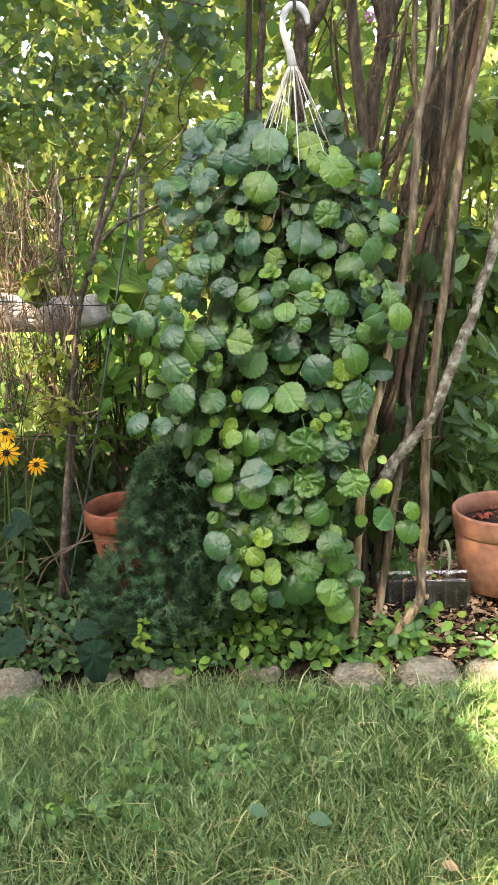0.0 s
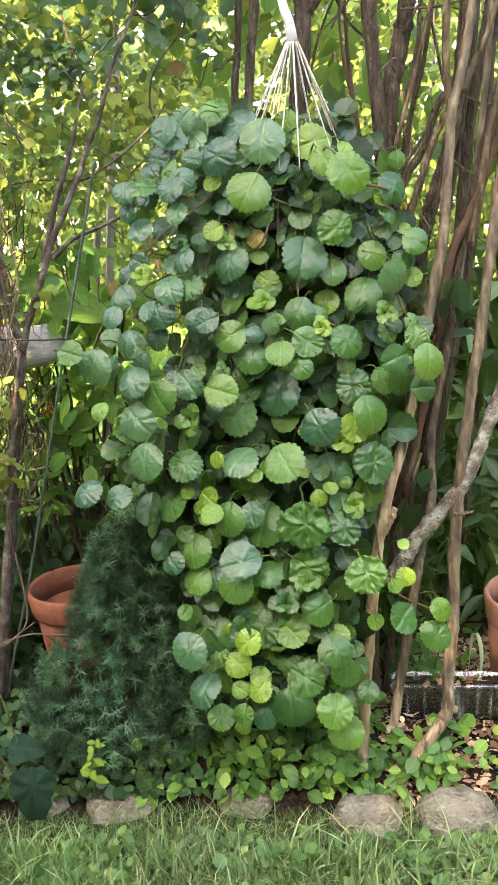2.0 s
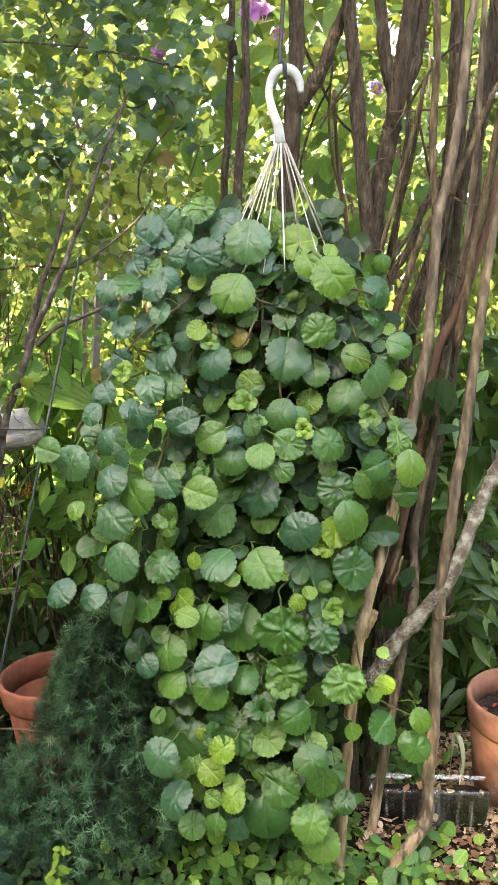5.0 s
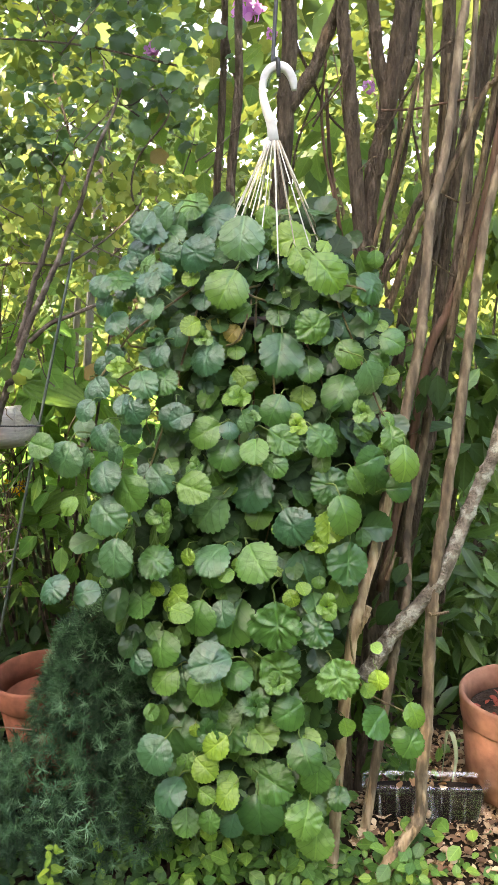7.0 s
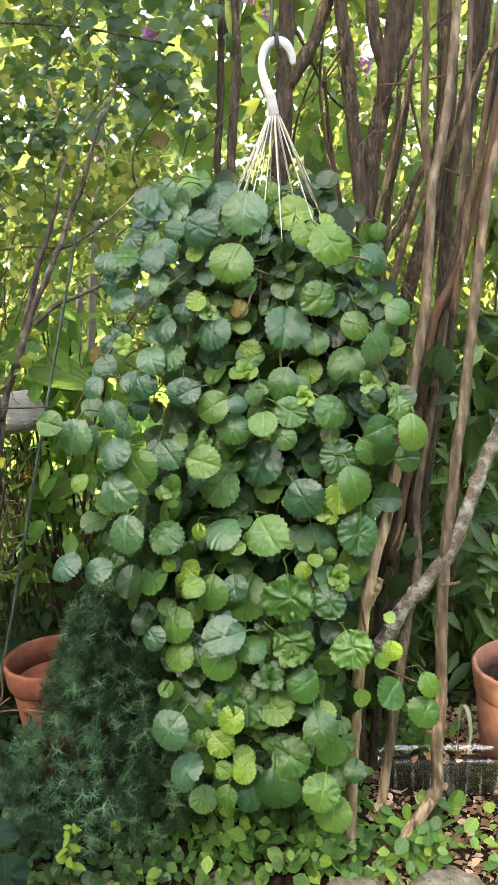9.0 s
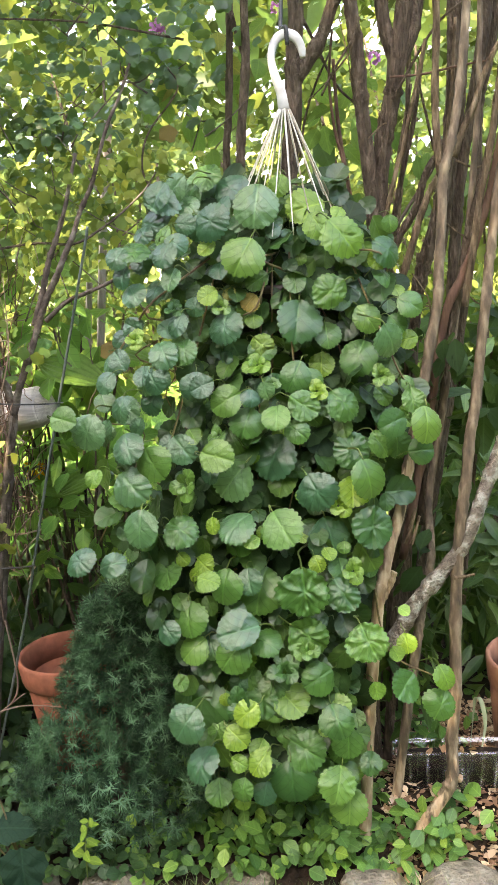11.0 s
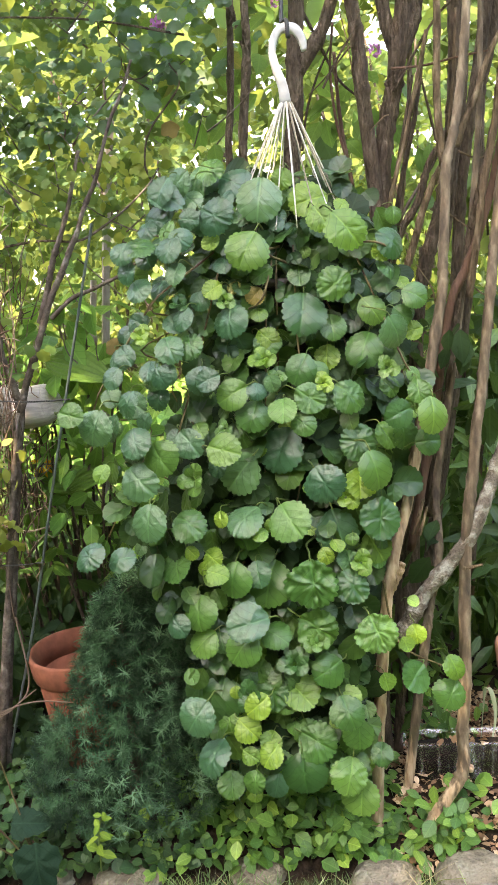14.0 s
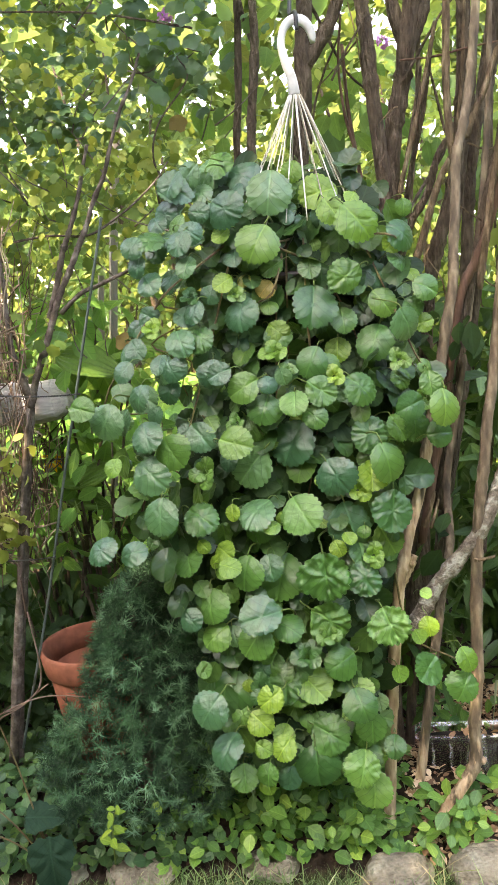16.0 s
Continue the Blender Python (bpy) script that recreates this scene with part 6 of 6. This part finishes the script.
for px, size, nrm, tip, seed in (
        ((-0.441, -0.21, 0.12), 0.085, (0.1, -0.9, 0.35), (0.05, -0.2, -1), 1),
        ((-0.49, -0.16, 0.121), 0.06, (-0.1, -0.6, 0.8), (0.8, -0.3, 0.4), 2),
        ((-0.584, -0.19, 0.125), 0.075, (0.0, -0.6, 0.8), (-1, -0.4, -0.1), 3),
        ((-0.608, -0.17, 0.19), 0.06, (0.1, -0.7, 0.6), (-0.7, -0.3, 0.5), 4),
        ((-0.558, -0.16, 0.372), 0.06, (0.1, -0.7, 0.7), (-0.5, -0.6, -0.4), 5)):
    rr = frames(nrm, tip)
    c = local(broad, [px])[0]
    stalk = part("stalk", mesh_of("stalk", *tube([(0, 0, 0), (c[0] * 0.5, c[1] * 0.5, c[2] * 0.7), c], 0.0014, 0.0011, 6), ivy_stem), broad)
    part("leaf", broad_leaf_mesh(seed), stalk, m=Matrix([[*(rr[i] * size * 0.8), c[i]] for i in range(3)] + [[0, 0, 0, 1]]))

sprig = thing("seedling", (-0.349, -0.210, 0.101), "bright yellow-green seedling with paired leaves", "seedling")
q = np.random.default_rng(43)
stalk = part("stalk", mesh_of("stalk", *tube([(0, 0, -0.03), (0.003, 0, 0.03), (0.012, 0.004, 0.066)], 0.0012, 0.0008, 6), petiole), sprig)
for k in range(11):
    u = k / 10
    turn = k * 2.4
    rr = frames((q.normal() * 0.35, -0.5 + q.normal() * 0.3, 0.8), (math.cos(turn), 0.5 * math.sin(turn) - 0.2, 0.25))
    c = (0.012 * u * u, 0.004 * u, 0.066 * u)
    part("leaf", mesh_of("leaf", *blade(0.55, 0.15, 0.2, 0.4), seedling_leaf), stalk, m=Matrix([[*(rr[i] * (0.026 - 0.012 * u)), c[i]] for i in range(3)] + [[0, 0, 0, 1]]))

for at, size, mat, lab in (((-0.129, -0.607, 0.058), 0.034, teal_leaf, "fallen green leaf lying on the grass"), ((-0.038, -0.627, 0.058), 0.036, teal_leaf, "fallen blue-green leaf lying on the grass"),
                           ((0.137, -0.712, 0.05), 0.024, litter, "dry brown leaf lying on the grass"), ((-0.148, -0.393, 0.065), 0.03, lawn_leaf, "upright green weed leaf in the lawn")):
    rr = frames((0.1, -0.4, 1.0), (1, -0.2, 0))
    ob = new("fallen_leaf", mesh_of("fallen_leaf", *OVATE, mat))
    ob.matrix_basis = Matrix([[*(rr[i] * size), at[i]] for i in range(3)] + [[0, 0, 0, 1]])
    tagged(ob, lab, "leaf", "fallen leaves")

# ---- behind: shrubs, blossoms, far woods ----
g = np.random.default_rng(37)
for at, count, size, mat, lab, tone in (
        ((-0.453, 0.3, 0.725), 24, 0.07, sun_tint_leaf, "broad-leaved green shrub behind the fence", OVATE),
        ((-0.417, 0.22, 0.787), 100, 0.06, sun_tint_leaf, "light green broad-leaved shrub", OVATE),
        ((-0.483, 0.25, 0.449), 60, 0.05, bush_leaf, "shaded green undergrowth behind the fence", OVATE),
        ((-0.404, 0.18, 0.544), 80, 0.042, sun_tint_leaf, "leafy undergrowth, its green lightened for sun", OVATE),
        ((-0.498, 0.2, 0.576), 60, 0.05, sun_tint_leaf, "leafy undergrowth, its green lightened for sun", LANCE),
        ((-0.295, 0.3, 0.447), 160, 0.06, dark_shade_leaf, "green undergrowth with shade in its dark colour", LANCE),
        ((0.384, 0.45, 0.711), 320, 0.055, bush_leaf, "green shrub behind the woody stems", OVATE),
        ((0.502, 0.7, 1.075), 280, 0.046, vine_leaf, "olive green shrub behind the woody stems", OVATE)):
    sh = thing("shrub", (at[0], at[1], ground_z(at[0], at[1])), lab, "shrub", "background shrubs")
    for k in range(4):
        part("branch", mesh_of("branch", *tube([(0, 0, 0), (0.03 * k - 0.05, 0.02, (at[2] - 0.1) * 0.6), (0.08 * k - 0.12, 0.0, at[2])], 0.005, 0.002, 6, 0.1), bark), sh)
    crown("crown", sh, at, (0.17, 0.12, 0.17), count, tone, size, mat, 0.1)

for x, y, h, r, n in ((-1.6, 2.2, 1.9, 0.8, 1100), (-0.5, 2.5, 1.7, 0.75, 1000), (0.5, 2.3, 1.9, 0.75, 1000), (1.5, 2.6, 2.0, 0.9, 1000), (-0.9, 3.6, 2.6, 1.0, 1100), (0.9, 3.9, 2.7, 1.1, 1100), (-2.6, 3.8, 2.8, 1.2, 1000), (2.6, 4.0, 2.9, 1.2, 1000)):
    sh = thing("background_shrub", (x, y, ground_z(x, y)), "sunlit yellow-green leafy shrub behind the garden", "shrub", "background shrubs")
    for k in range(3):
        part("branch", mesh_of("branch", *tube([(0, 0, 0), (0.1 * (k - 1), 0.05, h * 0.4), (0.3 * (k - 1), 0, h * 0.8)], 0.02, 0.006, 7, 0.1), bark), sh)
    crown("crown", sh, (x, y, h * 0.5), (r, r * 0.7, h * 0.55), int(n * 2.8), OVATE, 0.044, far_leaf, 0.05)

N = 14000
p = np.stack([g.uniform(-9, 9, N), g.uniform(6, 10, N), g.uniform(0, 1, N) ** 0.8 * 6.2], 1)
tagged(new("far_woods", scatter("far_woods", OVATE, p, leaf_turns(g, N, np.tile((0, -0.5, 0), (N, 1)), 0.5, 0.7, 0.5), g.uniform(0.2, 0.4, N), far_leaf)), "bright leafy woods behind the garden", "woods", kind="stuff")

# light and shade by height are in the leaf colours: lightened above, darkened below
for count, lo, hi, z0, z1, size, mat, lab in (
        (1100, (-1.4, 0.35), (-0.15, 1.4), 0.36, 0.66, 0.06, sun_tint_leaf, "undergrowth behind the fence, green lightened for sun"),
        (1900, (-1.3, 0.22), (-0.2, 0.8), 0.08, 0.4, 0.05, dark_shade_leaf, "green undergrowth behind the fence, darkened for shade"),
        (1500, (-1.0, 0.02), (-0.36, 0.3), 0.1, 0.36, 0.034, dark_shade_leaf, "low green leaves under the fence, darkened for shade")):
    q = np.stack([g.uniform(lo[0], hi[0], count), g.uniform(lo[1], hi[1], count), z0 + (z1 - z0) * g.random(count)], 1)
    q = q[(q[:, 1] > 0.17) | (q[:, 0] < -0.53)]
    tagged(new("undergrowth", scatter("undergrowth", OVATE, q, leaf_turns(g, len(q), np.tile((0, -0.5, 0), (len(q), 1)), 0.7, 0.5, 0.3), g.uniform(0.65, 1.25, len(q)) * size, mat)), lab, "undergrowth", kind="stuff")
N = 2100
p = np.stack([g.uniform(-0.25, 1.3, N), g.uniform(0.3, 1.3, N), 0.1 + g.random(N) ** 1.4 * 0.5], 1)
tagged(new("undergrowth", scatter("undergrowth", OVATE, p, leaf_turns(g, N, np.tile((0, -0.5, 0), (N, 1)), 0.7, 0.5, 0.3), g.uniform(0.035, 0.07, N), bush_leaf)), "shaded green undergrowth behind the stems", "undergrowth", kind="stuff")
N = 5000
p = np.stack([g.uniform(-5, 5, N), g.uniform(1.2, 6.5, N), 0.1 + g.random(N) ** 2 * 0.4], 1)
tagged(new("meadow_weeds", scatter("meadow_weeds", OVATE, p, leaf_turns(g, N, np.zeros((N, 3)), 1.0, 0.5, 0), g.uniform(0.08, 0.18, N), far_leaf)), "sunlit low weeds behind the shrubs", "weeds", kind="stuff")

for at, s in (((-0.195, 0.200, 1.333), 0.014), ((-0.042, 0.4, 1.454), 0.03), ((0.003, 0.300, 1.381), 0.01), ((0.174, 0.300, 1.286), 0.012)):
    n = 40
    pp, d = ellipsoid_cloud(g, local(bush, [at])[0], (s, s * 0.7, s * 0.8), n, 0.4)
    part("blossom", scatter("blossom", ROUND, pp, leaf_turns(g, n, d, 0.2, 0.5, 0), np.full(n, s * 0.6), petal_pink), bush, "pink-purple blossom")

# unseen tall hedges added behind the camera to cut low sky light
N = 13000
ang = g.uniform(radians(150), radians(390), N)
rad = g.uniform(4.0, 6.0, N)
p = np.stack([np.cos(ang) * rad, np.sin(ang) * rad, g.uniform(0, 3.3, N)], 1)
tagged(new("hedge", scatter("hedge", OVATE, p, leaf_turns(g, N, -p / rad[:, None], 0.4, 0.6, 0.4), g.uniform(0.25, 0.45, N), bush_leaf)), "unseen tall hedge added to block low light", "hedge", kind="stuff")

strap = thing("strap_leaf_plant", (0.266, 0.03, 0.098), "narrow pale strap leaf arching out behind the box", "plant")
lv, lf = [], []
arc = spline(local(strap, [(0.266, 0.03, 0.098), (0.269, 0.02, 0.164), (0.271, 0.01, 0.207), (0.278, 0, 0.205), (0.282, -0.01, 0.171), (0.273, -0.02, 0.131)]), 5)
for i, c in enumerate(arc):
    u = i / (len(arc) - 1)
    w = 0.0008 + 0.0032 * math.sin(math.pi * min(1, max(0, u * 1.2 - 0.2)))
    lv += [c + np.array((-w, 0.001, 0)), c + np.array((0, -0.0015, 0)), c + np.array((w, 0.001, 0))]
lf = [f for i in range(len(arc) - 1) for f in ((i * 3, i * 3 + 1, i * 3 + 4, i * 3 + 3), (i * 3 + 1, i * 3 + 2, i * 3 + 5, i * 3 + 4))]
part("leaf", mesh_of("leaf", lv, lf, strap_green), strap)

# unseen shade trees beside the garden, added to filter the sun
g = np.random.default_rng(65)
az, el_ = radians(SUN_AZIMUTH), radians(SUN_ELEVATION)
SUN_WAY = np.array((math.sin(az) * math.cos(el_), math.cos(az) * math.cos(el_), math.sin(el_)))
# spots on lawn and undergrowth that the added crowns leave open to the sun
SUN_GAPS = (((0.37, -0.36, 0.02), 0.1), ((-0.64, 0.52, 0.5), 0.12))


def lit_crown(parent, centre, radii, count, size):
    """A clump of the crown with gaps where the sun comes through."""
    p, d = ellipsoid_cloud(g, centre, radii, count, 0.0)
    turns = leaf_turns(g, count, d, 0.5, 0.7, 0.6)
    sizes = g.uniform(0.7, 1.25, count) * size
    mid = p + turns[:, :, 1] * sizes[:, None] * 0.5
    keep = np.ones(count, bool)
    for spot, r in SUN_GAPS:
        off = mid - np.array(spot)
        off -= (off @ SUN_WAY)[:, None] * SUN_WAY
        keep &= np.linalg.norm(off, axis=1) > r + 0.35 * sizes
    part("crown", scatter("crown", OVATE, p[keep] - np.array(parent.location), turns[keep], sizes[keep], bush_leaf), parent, "clump of the green crown", kind="stuff")


def shade_tree(at, height, centre, radii, size, label, clumps):
    tree = thing("shade_tree", at, label, "tree", "shade trees")
    c = np.array(centre) - np.array(at)
    part("trunk", mesh_of("trunk", *tube([(0, 0, -0.05), (0.05, 0.03, height * 0.4), tuple(c * np.array((0.35, 0.35, 0)) + np.array((0, 0, height * 0.8))), tuple(c)], 0.15, 0.05, 12, 0.06, 8, 3), bark), tree)
    for k in range(6):
        a = k * 1.05
        tip = c + np.array((radii[0] * 0.7 * math.cos(a), radii[1] * 0.7 * math.sin(a), 0.1))
        part("limb", mesh_of("limb", *tube([tuple(c * np.array((0.3, 0.3, 0)) + np.array((0, 0, height * 0.72))), tuple(c * 0.55 + tip * 0.45 - np.array((0, 0, 0.3))), tuple(tip)], 0.05, 0.012, 8, 0.08, 6, k), bark), tree, "spreading limb")
    for cc, rr, n in clumps:
        lit_crown(tree, cc, rr, n, size)


shade_tree((-2.9, -2.6, 0.0), 3.4, (-1.5, -2.0, 3.6), (0.9, 0.7, 0.4), 0.14, "unseen shade tree added beside the lawn",
           (((-2.05, -2.15, 3.6), (0.4, 0.32, 0.25), 260), ((-1.4, -1.95, 3.6), (0.6, 0.32, 0.3), 460), ((-1.6, -2.58, 3.6), (0.6, 0.3, 0.3), 480), ((-1.38, -2.42, 3.6), (0.32, 0.3, 0.2), 230), ((-1.02, -1.66, 3.6), (0.34, 0.24, 0.25), 300), ((-1.6, -1.15, 3.6), (0.5, 0.24, 0.25), 260), ((-2.1, -1.7, 3.6), (0.4, 0.3, 0.25), 200), ((-1.65, -1.52, 3.6), (0.45, 0.2, 0.25), 36), ((-0.7, -1.3, 3.5), (0.55, 0.42, 0.3), 620)))
shade_tree((-4.3, 2.6, 0.0), 4.2, (-1.6, 1.5, 4.4), (2.0, 1.2, 0.6), 0.16, "unseen shade tree added behind the garden",
           (((-1.0, 1.5, 4.4), (2.0, 1.1, 0.5), 3000),))
